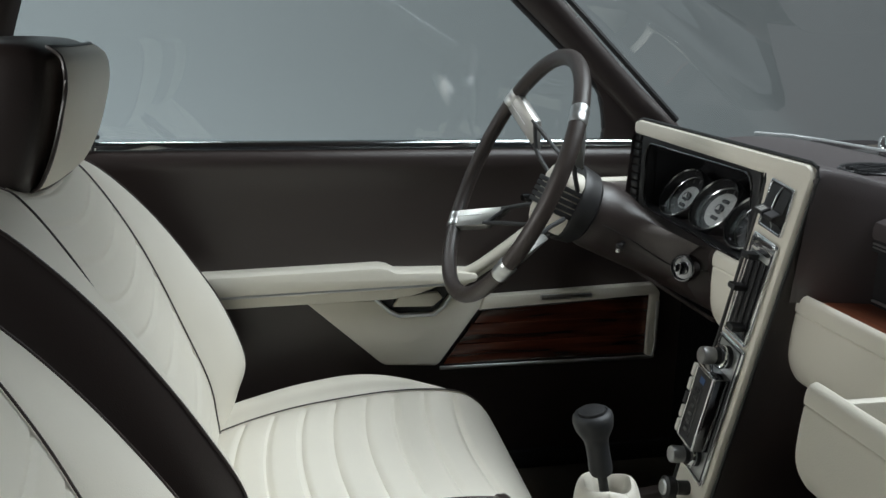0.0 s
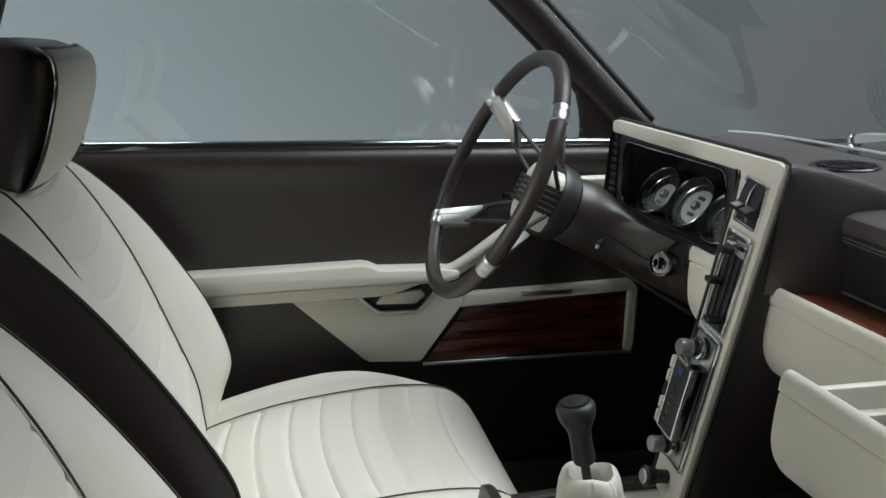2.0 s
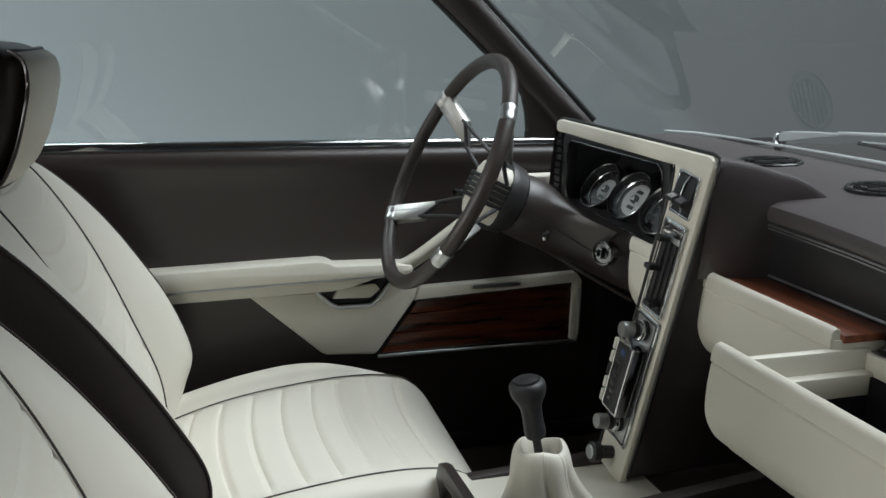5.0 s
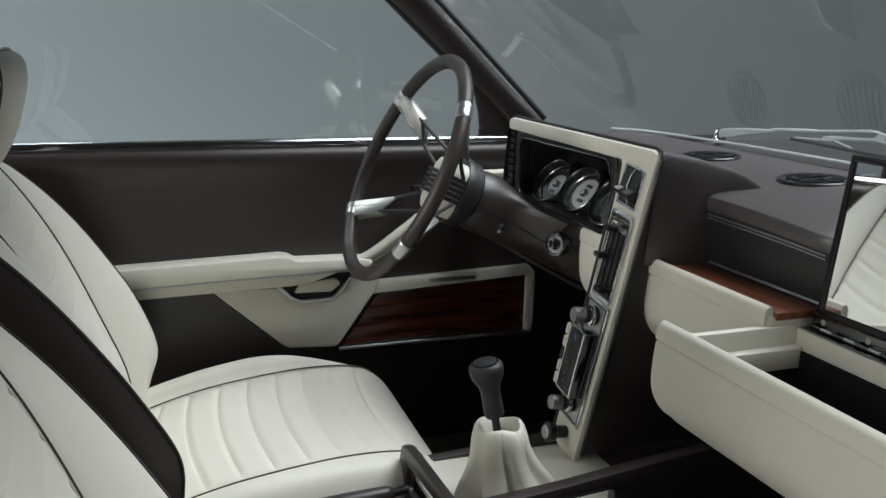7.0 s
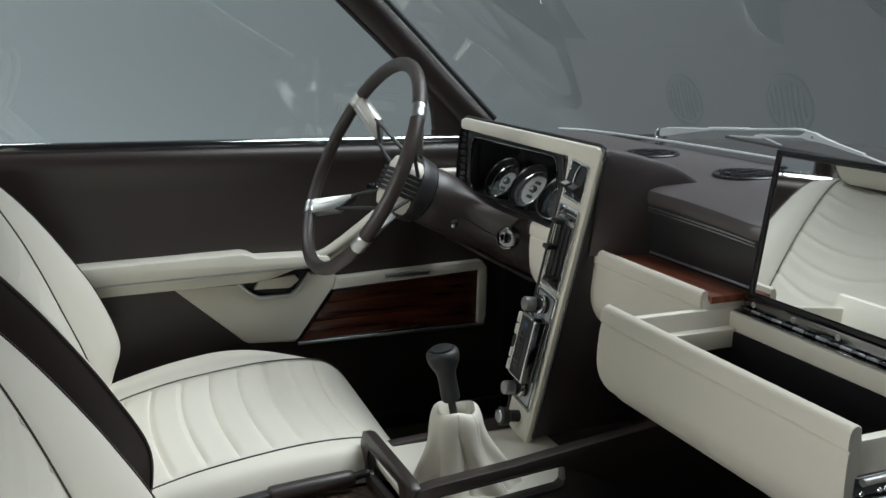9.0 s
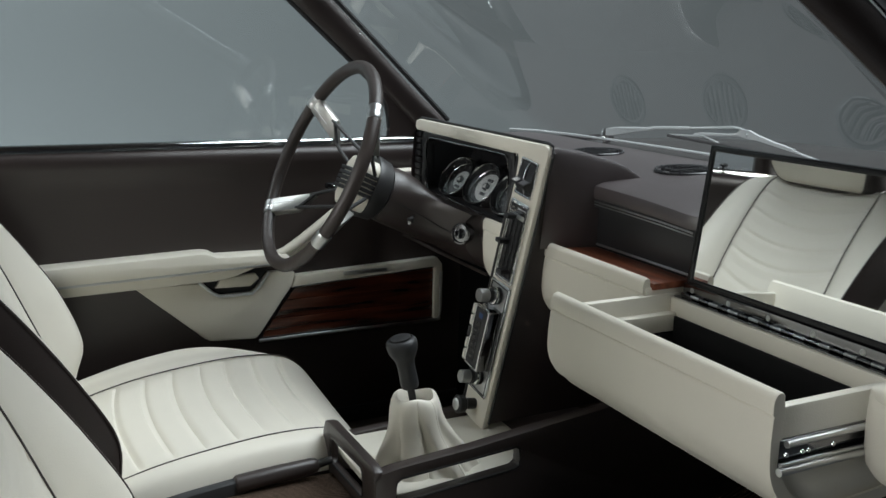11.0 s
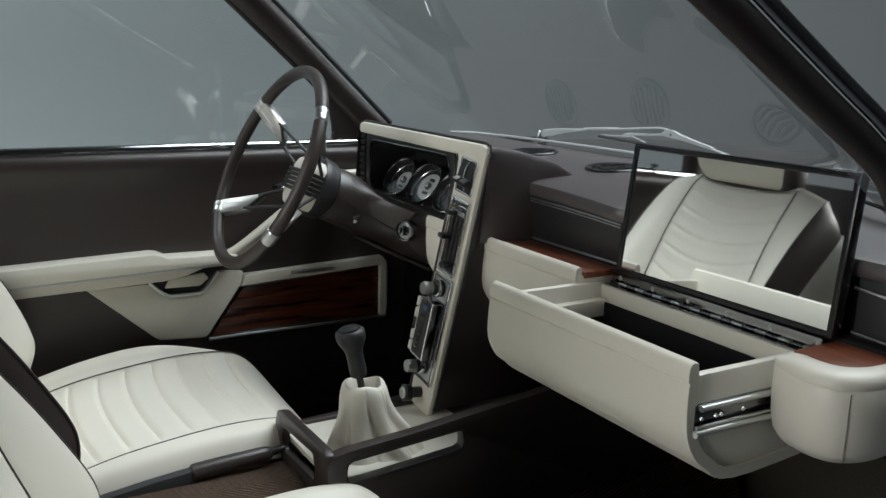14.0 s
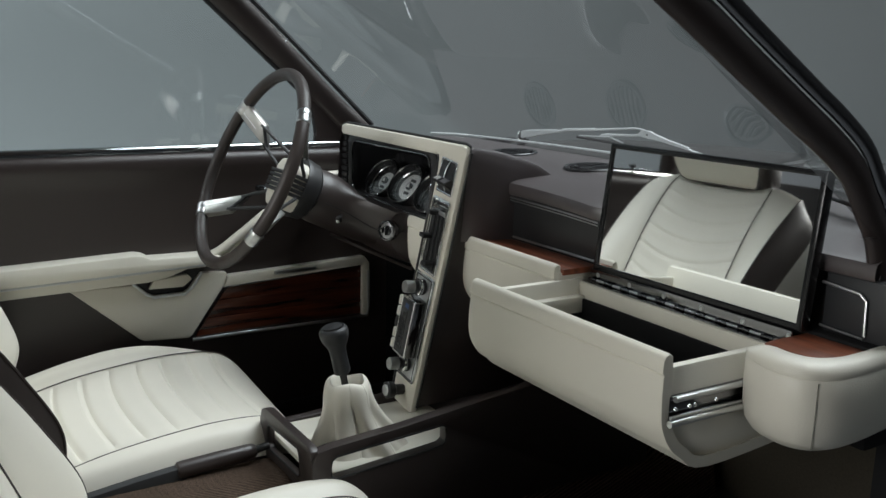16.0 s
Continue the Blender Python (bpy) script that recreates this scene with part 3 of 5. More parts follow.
    for dy in (-0.05, 0.05):
        part("post", tube([(-0.66, yc + dy, 0.84), (-0.66, yc + dy, 0.89)], 0.005, 10), CHROME, seat)
    return seat


driver_seat = seat_thing()
passenger_seat = copy_thing(driver_seat, Matrix.Translation((0, 0, -0.009)) @ Matrix.Diagonal((1, -1, 1, 1)))
tagged(driver_seat, "cream leather bucket seat with wavy pleats behind the steering wheel")
tagged(passenger_seat, "cream leather bucket seat with dark piping facing the open drawer")


rear = thing("rear_seat", "low cream leather rear seat behind the front seats", "car seat")
back_rows = []
for k in range(61):
    y = -0.60 + 0.02 * k
    sink = 0.006 * groove(abs(y) - 0.10, 0.006) + 0.006 * groove(abs(y) - 0.50, 0.006)
    round_off = 0.05 * max(0, (abs(y) - 0.48) / 0.12) ** 2
    back_rows.append([(x + sink, y, z - (round_off if z > 0.6 else 0)) for x, z in ((-1.00, 0.40), (-1.03, 0.50), (-1.07, 0.62), (-1.11, 0.70), (-1.14, 0.735), (-1.18, 0.745), (-1.23, 0.73), (-1.26, 0.68), (-1.27, 0.40))])
part("backrest", loft(back_rows), CREAM, rear, "cream rear backrest")
for y in (-0.50, -0.10, 0.10, 0.50):
    part("piping", tube([(-0.999, y, 0.40), (-1.029, y, 0.50), (-1.069, y, 0.62), (-1.109, y, 0.70), (-1.139, y, 0.735)], 0.002, 6), BROWN, rear, "thin dark piping")
part("cushion", block((-1.02, -0.60, 0.20), (-0.84, 0.60, 0.405), 0.03, seg=3), CREAM, rear, "cream rear cushion")

# ---- steering wheel and column ----
TILT_W = 0.434
UP_W = Vector((math.sin(TILT_W), 0, math.cos(TILT_W)))
AX_W = Vector((math.cos(TILT_W), 0, -math.sin(TILT_W)))
HUB = basis(Vector((0, 0.365, 0.86)), Vector((0, 1, 0)), UP_W, AX_W)


def wheel_pt(angle, r, d=0.0):
    return HUB @ Vector((r * math.cos(angle), r * math.sin(angle), d))


wheel = thing("steering_wheel", "dark brown leather steering wheel with four chrome spokes", "steering wheel")
part("rim", tube([wheel_pt(2 * math.pi * k / 96, 0.195) for k in range(96)], 0.0122, 14, True), RIM, wheel, "dark brown stitched leather rim")
part("stitching", tube([wheel_pt(2 * math.pi * k / 180, 0.1828 + 0.0006 * (k % 2), 0.001) for k in range(180)], 0.0009, 5, True), BLACK, wheel)
for deg, long_side in ((36, -1), (144, 1), (-36, 1), (-144, -1)):
    a = radians(deg)
    spoke = thing("spoke", "bright metal spoke plate on a dark fork", "")
    spoke.parent = wheel
    root = Vector((math.copysign(0.056, math.cos(a)), math.copysign(0.044, math.sin(a)), 0.085))
    end = Vector((0.195 * math.cos(a), 0.195 * math.sin(a), 0.0))
    run = (end - root).normalized()
    side = Vector((-math.sin(a), math.cos(a), 0))
    side = (side - run * side.dot(run)).normalized() * long_side
    nrm = run.cross(side)
    nrm = nrm if nrm.z > 0 else -nrm
    mtx = HUB @ basis(root, run, side, nrm)
    L = (end - root).length
    E = L + 0.004
    outline = [(E - 0.072, -0.0165), (E, -0.0165), (E, 0.0160), (E - 0.105, 0.0160)]
    flip = -1 if long_side > 0 else 1
    part("spoke_plate", plate(outline[::flip], 0.015, mtx @ Matrix.Translation((0, 0, -0.0095)), 0.0010), SPOKE, spoke, "bright brushed metal plate")
    part("spoke_rib", block((E - 0.060, 0.0035, -0.0101), (E - 0.004, 0.0052, -0.0092), 0.0003, mtx), SILVER, spoke)
    part("spoke_backing", block((E - 0.070, -0.0110, -0.0045), (E - 0.022, 0.0110, 0.006), 0.002, mtx), SATIN, spoke)
    for sg, x1 in ((-1, E - 0.066), (1, E - 0.095)):
        part("fork", tube([mtx @ Vector((-0.006, sg * 0.0205, -0.004)), mtx @ Vector((x1 * 0.5, sg * 0.0165, -0.0075)), mtx @ Vector((x1, sg * 0.0125, -0.008))], 0.0036, 8), SOFT_BLACK, spoke, "thin dark fork arm")
    part("fork_tie", tube([mtx @ Vector((E - 0.072, -0.0135, -0.008)), mtx @ Vector((E - 0.105, 0.0135, -0.008))], 0.0034, 8), SOFT_BLACK, spoke)
    part("collar", tube([wheel_pt(a + k * 0.010, 0.195) for k in range(-7, 8)], [0.0124, 0.0134, 0.0135, 0.0135, 0.0135, 0.0134, 0.0129, 0.0127, 0.0129, 0.0132, 0.0132, 0.0132, 0.0132, 0.0131, 0.0124], 18), SATIN, spoke, "chrome collar round the rim")
hubm = HUB @ Matrix.Translation((0, 0, 0.068))
part("horn_pad", plate([(-0.052, -0.034), (-0.036, -0.052), (0.036, -0.052), (0.052, -0.034), (0.052, 0.032), (0.036, 0.047), (-0.036, 0.047), (-0.052, 0.032)], 0.038, hubm, 0.007), CREAM_TRIM, wheel, "cream horn pad")
for k in range(5):
    part("horn_rib", block((-0.0555, -0.0185 + 0.0092 * k - 0.0036, -0.005), (0.0555, -0.0185 + 0.0092 * k + 0.0036, 0.036), 0.0012, hubm), BLACK, wheel)
part("hub", lathe([(0.040, 0.010), (0.058, 0.007), (0.0615, 0.008), (0.0625, 0.012), (0.061, 0.022), (0.059, 0.038), (0.050, 0.046)], HUB @ Matrix.Translation((0, 0, 0.090))), BLACK, wheel)

column = thing("steering_column", "dark brown leather-covered steering column with stalk and ignition", "steering column")
KNEE = ((0.33, 0.787, 0), (0.283, 0.787, 0.3), (0.264, 0.782, 0.7), (0.260, 0.763, 0.95), (0.262, 0.735, 1), (0.268, 0.708, 0.9), (0.284, 0.682, 0.7), (0.312, 0.660, 0.4), (0.36, 0.645, 0))


def knee_bulge(y):
    """How far the knee panel swells towards the driver round the column."""
    return 0.044 * math.exp(-((y - 0.368) / (0.150 if y < 0.368 else 0.07)) ** 2)


def knee_x(y, z):
    """Front of the knee panel at a height."""
    for (xa, za, wa), (xb, zb, wb) in zip(KNEE[2:], KNEE[3:]):
        if zb <= z <= za:
            f = (za - z) / (za - zb)
            return xa + (xb - xa) * f - knee_bulge(y) * (wa + (wb - wa) * f)
    return KNEE[2][0] - knee_bulge(y) * KNEE[2][2]


# the leather cover leaves the hub as a tube and spreads into the knee panel
flare = [[wheel_pt(2 * math.pi * k / 48, r, d) for k in range(48)] for r, d in ((0.030, 0.132), (0.052, 0.135), (0.055, 0.150))]
for i in range(13):
    t = i / 12
    h0, h1, h2, h3 = 2 * t ** 3 - 3 * t * t + 1, t ** 3 - 2 * t * t + t, 3 * t * t - 2 * t ** 3, t ** 3 - t * t
    ring = []
    for k in range(48):
        a = 2 * math.pi * k / 48
        c, sn = math.cos(a), math.sin(a)
        ye, ze = 0.365 + (0.075 if c > 0 else 0.098 + 0.06 * min(1, max(0, 2 * sn))) * c, 0.738 + (0.085 if sn > 0 else 0.052) * sn
        ze = min(ze, 0.784 - 0.041 * max(0, 0.47 - ye))
        end = Vector((knee_x(ye, ze) + 0.003, ye, ze))
        ring.append(wheel_pt(a, 0.055, 0.165) * h0 + AX_W * 0.14 * h1 + end * h2 + Vector((0.07, 0.085 * c, -0.022 - 0.02 * max(0, sn))) * h3)
    flare.append(ring)
part("shroud", loft(flare, False, True), BROWN, column)
part("stalk", tube(spline([wheel_pt(-0.05, 0.045, 0.125), wheel_pt(-0.10, 0.10, 0.115), wheel_pt(-0.17, 0.142, 0.100)], 10), spline_list([0.003, 0.0040, 0.0055], 10), 10), CHROME, column)
part("stalk_tip", tube([wheel_pt(-0.17, 0.139, 0.101), wheel_pt(-0.175, 0.147, 0.098), wheel_pt(-0.18, 0.164, 0.092), wheel_pt(-0.18, 0.168, 0.090)], [0.005, 0.0078, 0.0068, 0.003], 12), GLOSS_BLACK, column)
part("cover_seam", tube([ring[25] + Vector((-0.0006, -0.0006, 0)) for ring in flare[2:]], 0.0009, 6), BLACK, column)
part("lever_tip", lathe([(0.001, -0.004), (0.004, -0.003), (0.004, 0.003), (0.001, 0.004)], Matrix.Translation((0.156, 0.3015, 0.753)), 12), CHROME, column)
part("small_lever", join(tube([(0.175, 0.320, 0.768), (0.163, 0.308, 0.758)], 0.004, 10), lathe([(0.001, -0.006), (0.006, -0.004), (0.006, 0.005), (0.002, 0.007)], Matrix.Translation((0.160, 0.305, 0.756)), 14)), BLACK, column)

# ---- dashboard ----
dash = thing("dashboard", "dark brown leather dashboard with cream fascia and wooden shelf", "dashboard")


def pad_row(y, pts):
    """A dash-top profile stretched to the windscreen's foot; its front is set back behind the mirror and under the hood."""
    bx = base_x(y) - 0.004
    back = 0.032 * min(1, max(0, (-0.255 - y) / 0.03))
    row = []
    for k, (x, z) in enumerate(pts):
        if x > 0.40:
            row.append((0.41 + (x - 0.41) * (bx - 0.41) / 0.25, y, z))
        else:
            row.append((x + back, y, z - 0.010 * min(1, max(0, (-0.02 - y) / 0.235)) ** 2 * min(1, (0.41 - x) / 0.05)) if y < 0.0 else (0.4085, y, 0.858 + 0.002 * k))
    return row


PAD = [(0.362, 0.838), (0.346, 0.839), (0.3415, 0.8405), (0.3395, 0.845), (0.3395, 0.855), (0.3420, 0.8605), (0.351, 0.8640), (0.41, 0.872), (0.50, 0.881), (0.58, 0.884), (0.66, 0.884)]
part("passenger_pad", loft([pad_row(y, PAD) for y in [-0.70 + 0.02 * k for k in range(36)] + [0.001 + 0.035 * k for k in range(19)]]), DASH, dash, "low padded dash top")
XS = [0.258, 0.262, 0.272, 0.29, 0.32, 0.35, 0.37, 0.385, 0.40, 0.412, 0.425]
hood = []
for x in XS:
    r = -0.016 - 0.014 * max(0, (x - 0.35) / 0.05) ** 2
    near = min(1, max(0, 1 - (x - 0.262) / 0.085))
    z = (0.915, 0.9235, 0.9255, 0.922, 0.9165, 0.9085, 0.9035, 0.8985, 0.891, 0.882, 0.870)[XS.index(x)]
    hood.append([(x, 0.53, 0.77), (x, 0.522, z - 0.08), (x, 0.512, z - 0.02), (x, 0.500, z - 0.003)] + [(x, y, z) for y in (0.48, 0.4, 0.2, 0.08, r + 0.03, r + 0.014)] + [(x, r + 0.005, z - 0.003), (x, r + 0.001, z - 0.010), (x, r + 0.004 * near, z - 0.03), (x, r + 0.017 * near, 0.80), (x, r + 0.023 * near, 0.7565)])
part("driver_hood", loft(hood), DASH, dash, "raised hood over the instruments")
# set-back lower face over the shelf with its bright strip
part("set_back_face", join(block((0.354, -0.256, 0.755), (0.385, -0.012, 0.838), 0.003), block((0.383, -0.70, 0.755), (0.41, -0.256, 0.838), 0.003)), BLACK, dash)
part("strip_bed", loft([[(0.36, y, 0.8415 - d), (0.3455, y, 0.8405 - d), (0.3450, y, 0.825 - d), (0.36, y, 0.823 - d)] for y, d in ((-0.016, 0), (-0.10, 0.0016), (-0.18, 0.004), (-0.256, 0.0075))], False, True, True), BLACK, dash, "black strip under the padded edge")
for dz in (0, 0.0046):
    part("bright_strip", tube([(0.3448, -0.018, 0.8345 - dz), (0.3448, -0.10, 0.8328 - dz), (0.3448, -0.18, 0.8305 - dz), (0.3448, -0.252, 0.8270 - dz)], 0.0011 if dz else 0.0015, 8), SATIN, dash, "thin bright strip")
part("bright_strip", tube([(0.352, -0.02, 0.7635), (0.352, -0.252, 0.7635)], 0.002, 8), SATIN, dash)
part("carcass", block((0.36, -0.72, 0.632), (0.80, 0.655, 0.757), 0.004), FELT, dash)

def fascia(x0, z0, ya, yb, thick=0.012, tail=(0.14, -0.153), lean=0.0):
    """A cream front with a rolled lip, curving back under, with closed ends; the end at ya leans outwards below."""
    curve = spline([(dx, 0, dz) for dx, dz in ((0.0, -0.004), (0.0, -0.055), (0.003, -0.083), (0.014, -0.107), (0.034, -0.127), (0.085, -0.150), (tail[0], tail[1]))], 22)
    inner = []
    for k, p in enumerate(curve):
        d = (curve[min(k + 1, 21)] - curve[max(k - 1, 0)]).normalized()
        inner.append((p.x - d.z * thick, p.z + d.x * thick))
    inner = inner[1:]
    curve = spline([(dx, 0, dz) for dx, dz in ((-0.0006, -0.004), (-0.0014, -0.010), (-0.0014, -0.017), (-0.0007, -0.0205), (0.0018, -0.0220), (0.0004, -0.0240), (0.0, -0.030), (0.0, -0.055), (0.003, -0.083), (0.014, -0.107), (0.034, -0.127), (0.085, -0.150), (tail[0], tail[1]))], 60)
    ring = [(thick * 0.85, 0.0), (thick * 0.5, 0.0025), (thick * 0.15, 0.0005)] + [(p.x, p.z) for p in curve] + inner[::-1]
    ys = [(ya, 0.0035), (ya - 0.0015, 0.001), (ya - 0.004, 0.0), (yb + 0.004, 0.0), (yb + 0.0015, 0.001), (yb, 0.0035)]
    cx, cz = x0 + 0.03, z0 - 0.08
    return loft([[(x0 + a + (cx - x0 - a) * g * 4, y - (lean * b if y > (ya + yb) / 2 else 0), z0 + b + (cz - z0 - b) * g * 4) for a, b in ring] for y, g in ((y, g * 1.2) for y, g in ys)], False, True, True)


shelf = part("shelf_front", fascia(0.272, 0.764, 0.050, -0.243, lean=0.15), CREAM_TRIM, dash, "cream leather shelf front with rolled lip")
part("end_cap", plate([(0.275, 0.752), (0.36, 0.748), (0.37, 0.62), (0.36, 0.614), (0.306, 0.638), (0.287, 0.656), (0.275, 0.70)], 0.004, wall_frame(-0.244), 0.001), CREAM_TRIM, shelf)
part("wood_shelf", block((0.286, -0.247, 0.748), (0.354, 0.046, 0.758), 0.0015), WOOD_Y, dash, "polished reddish wooden shelf top")

# fascia of the instruments: cream band turning down into the stack
cl = thing("instrument_cluster", "black instrument cluster with three chrome-ringed round gauges", "instrument cluster")


def opening(ring):
    """The instrument opening: its foot falls towards the middle of the car."""
    return [(a, b - (0.014 * max(0, 0.47 - a) / 0.34 if b < 0.84 else 0)) for a, b in ring]


part("surround", plate(opening(rounded(0.112, 0.782, 0.490, 0.908, 0.016)), 0.02, face_frame(0.266), 0.003, [opening(rounded(0.130, 0.789, 0.464, 0.895, 0.020))]), BLACK, cl)
part("bright_bead", tube([(0.265, a, b) for a, b in opening(rounded(0.129, 0.788, 0.465, 0.896, 0.022, 6))], 0.0018, 8, True), STEEL, cl)
part("recess", loft([[(x, a, b) for a, b in opening(rounded(0.130 + i * 0.1, 0.788 - i * 0.2, 0.464 + i * 0.1, 0.895 - i * 0.5, 0.018))] for x, i in ((0.27, 0), (0.305, 0.012), (0.345, 0.030), (0.385, 0.042))], False, True, False), SOFT_BLACK, cl)
NG = Vector((-0.79, -0.15, 0.59)).normalized()
UG = (Vector((0, 1, 0)) - NG * NG.y).normalized()
WG = NG.cross(UG)
PG = basis(Vector((0.352, 0.31, 0.838)), UG, WG if WG.z > 0 else -WG, NG)
part("dial_plate", plate(rounded(-0.20, -0.060, 0.20, 0.072, 0.004), 0.004, basis(Vector((0.342, 0.31, 0.808)), Vector((0, 1, 0)), Vector((0.6, 0, 0.8)), Vector((-0.8, 0, 0.6))), 0.001), VENT, cl)
for gi, (gx, gy, gz, gr) in enumerate(((0.3265, 0.4058, 0.8043, 0.0468), (0.3265, 0.2975, 0.8050, 0.0472), (0.3265, 0.1890, 0.8012, 0.0468))):
    g = thing("gauge", "", "")
    g.parent = cl
    gm = basis(Vector((gx, gy, gz)), PG.col[0].to_3d(), PG.col[1].to_3d(), PG.col[2].to_3d())
    part("ring", lathe([(gr, -0.02), (gr, 0.026), (gr - 0.001, 0.031), (gr - 0.003, 0.032), (gr - 0.005, 0.0295), (gr - 0.0055, 0.026)], gm, 44, False), RING, g, "chrome gauge ring")
    part("inner_ring", lathe([(gr - 0.0070, 0.014), (gr - 0.0085, 0.0165), (gr - 0.0105, 0.015), (gr - 0.0100, 0.012)], gm, 40, False), RING, g, "thin inner chrome ring")
    part("tube_wall", lathe([(gr - 0.0050, 0.0295), (gr - 0.0075, 0.026), (gr * 0.80, 0.0)], gm, 40, False), VENT, g)
    gm = gm @ Matrix.Translation((0, 0, 0.0105))
    part("dial", lathe([(0.001, 0.0015), (gr * 0.86, 0.001)], gm, 40), DIAL, g, "black gauge dial")
    if gi < 2:
        part("dial_centre", lathe([(0.001, 0.0035), (gr * (0.44, 0.62)[gi], 0.0032), (gr * (0.45, 0.63)[gi], 0.002)], gm, 30), DIAL_PALE, g, "pale centre of the dial")
        for k in range(2 if gi else 1):
            part("counter", block((-0.008, -0.0185 + 0.030 * k, 0.003), (0.008, -0.0122 + 0.030 * k, 0.0046), 0.0004, gm), BLACK, g)
    part("needle_cap", lathe([(0.0078, 0.003), (0.0078, 0.008), (0.001, 0.0085)], gm, 16), BLACK, g)
    if gi < 2:
        part("arrow", plate([(-0.0045, -0.0035), (0.0045, -0.0035), (0, 0.005)], 0.001, gm @ Matrix.Translation((0, 0, 0.0092)), 0), MARK, g, "small white arrow")
    part("needle", block((-0.0008, 0, 0.005), (0.0008, gr * 0.72, 0.006), 0, gm @ pose(0, 0, 0, 0, 0, (140, 120, 60)[gi])), MARK, g)
    for k in range(11):
        part("tick", block((gr * 0.62, -0.0008, 0.0015), (gr * 0.76, 0.0008, 0.0024), 0, gm @ pose(0, 0, 0, 0, 0, 225 - 27 * k)), TICK, g)
    part("lens", lathe([(0.001, 0.0155), (gr - 0.0065, 0.0145)], gm, 30), LENS, g).visible_shadow = False
part("trip_knob", lathe([(0.005, 0), (0.006, 0.008), (0.004, 0.012), (0.001, 0.0125)], basis(Vector((0.318, 0.283, 0.783)), Vector((0, 1, 0)), Vector((0, 0, 1)), Vector((-1, 0, 0))), 14), BLACK, cl)
for k in range(9):
    part("side_fin", block((0.264, 0.493, 0.786 + 0.0135 * k), (0.30, 0.520, 0.7965 + 0.0135 * k), 0.0015), BLACK, cl)

# lower panel round the column
knee = []
for k in range(33):
    y = 0.1215 + 0.0155 * k
    inset = 0.012 if y < 0.236 else 0.0
    bulge = knee_bulge(y) * (0.3 if y < 0.23 else 1)
    fall = 0.014 * max(0, 0.47 - y) / 0.34
    sag = [fall, fall, fall, fall * 0.5] + [0] * 5
    knee.append([(x + inset * (1 if w > 0.5 else 0.1) - bulge * w, y, z - d) for (x, z, w), d in zip(KNEE, sag)])
part("knee_panel", loft(knee), BROWN, dash, "dark brown leather panel round the column")
part("knee_seam", tube([Vector(r[4]) + Vector((-0.001, 0, 0)) for r in knee], 0.0008, 6), BLACK, dash)
part("cream_block", fascia(0.262, 0.772, 0.207, 0.112), CREAM_TRIM, dash, "small cream leather block beside the stack")
part("outer_shelf", tube(spline([(0.240, 0.530, 0.797), (0.238, 0.590, 0.797), (0.240, 0.625, 0.797), (0.262, 0.648, 0.797), (0.34, 0.655, 0.797)], 24), 0.0095, 10), CREAM_TRIM, dash, "cream rolled lip of the outer shelf")
part("outer_shelf_top", block((0.243, 0.536, 0.787), (0.34, 0.652, 0.799), 0.003), BROWN, dash)
part("outer_shelf_wood", block((0.245, 0.536, 0.770), (0.34, 0.655, 0.786), 0.002), WOOD_Y, dash)
part("under_edge", tube([(0.292, 0.64, 0.654), (0.292, 0.45, 0.653), (0.292, 0.24, 0.654)], 0.0032, 8), BROWN, dash)
IGN = basis(Vector((0.2355, 0.2405, 0.7385)), Vector((-0.507, 0.862, 0)), Vector((0.086, 0.051, 0.995)), Vector((-0.858, -0.505, 0.10)))
ign = part("ignition_lock", lathe([(0.0205, -0.01), (0.0205, 0.003), (0.0195, 0.006), (0.0175, 0.007), (0.0165, 0.005), (0.016, 0.002)], IGN, 32, False), STEEL, column, "polished ring of the ignition lock")
part("lock_face", lathe([(0.017, 0.002), (0.016, 0.003), (0.010, 0.0035), (0.0095, 0.006), (0.001, 0.006)], IGN, 28), STEEL, ign)
part("key", join(block((-0.0022, -0.009, 0.003), (0.0022, 0.009, 0.014), 0.001, IGN), lathe([(0.006, -0.0012), (0.006, 0.0012)], IGN @ pose(0, 0.002, 0.019, 0, 90, 0), 18)), STEEL, ign)

# vents in the dash top
def vent(cx, cy, cz):
    v = thing("dash_vent", "round black slatted vent in the dash top", "air vent", "dash vents")
    m = Matrix.Translation((cx, cy, cz)) @ pose(0, 0, 0, 0, -2, 0)
    part("rim", lathe([(0.042, -0.006), (0.051, -0.002), (0.052, 0.003), (0.050, 0.005), (0.046, 0.004), (0.044, -0.004)], m, 44, False), VENT_RIM, v)
    part("inner_ring", lathe([(0.0405, -0.004), (0.0405, 0.002), (0.0385, 0.002), (0.0385, -0.004)], m, 40, False), VENT, v)
    part("well", lathe([(0.001, -0.004), (0.045, -0.004)], m, 30), FELT, v)
    for k in range(-3, 4):
        if k:
            yy = 0.0112 * k
            hw = math.sqrt(0.040 ** 2 - yy ** 2)
            part("slat", block((-0.002, yy - 0.0018, -0.003), (hw, yy + 0.0018, 0.0062), 0.0006, m @ pose(0, 0, 0, 0, 0, 1.2 * k)), VENT, v)
            part("slat", block((-hw, yy - 0.0013, -0.0035), (-0.002, yy + 0.0013, 0.0050), 0.0004, m @ pose(0, 0, 0, 0, 0, -1.0 * k)), VENT, v)
    part("crossbar", block((-0.040, -0.0022, -0.003), (0.040, 0.0022, 0.0042), 0.0006, m), VENT, v)
    part("crossbar", block((-0.003, -0.040, -0.003), (0.0, 0.040, 0.0030), 0.0006, m), VENT, v)
    part("thumb_tab", block((-0.040, -0.006, 0.001), (-0.034, 0.006, 0.008), 0.0015, m), VENT_RIM, v)
    return v


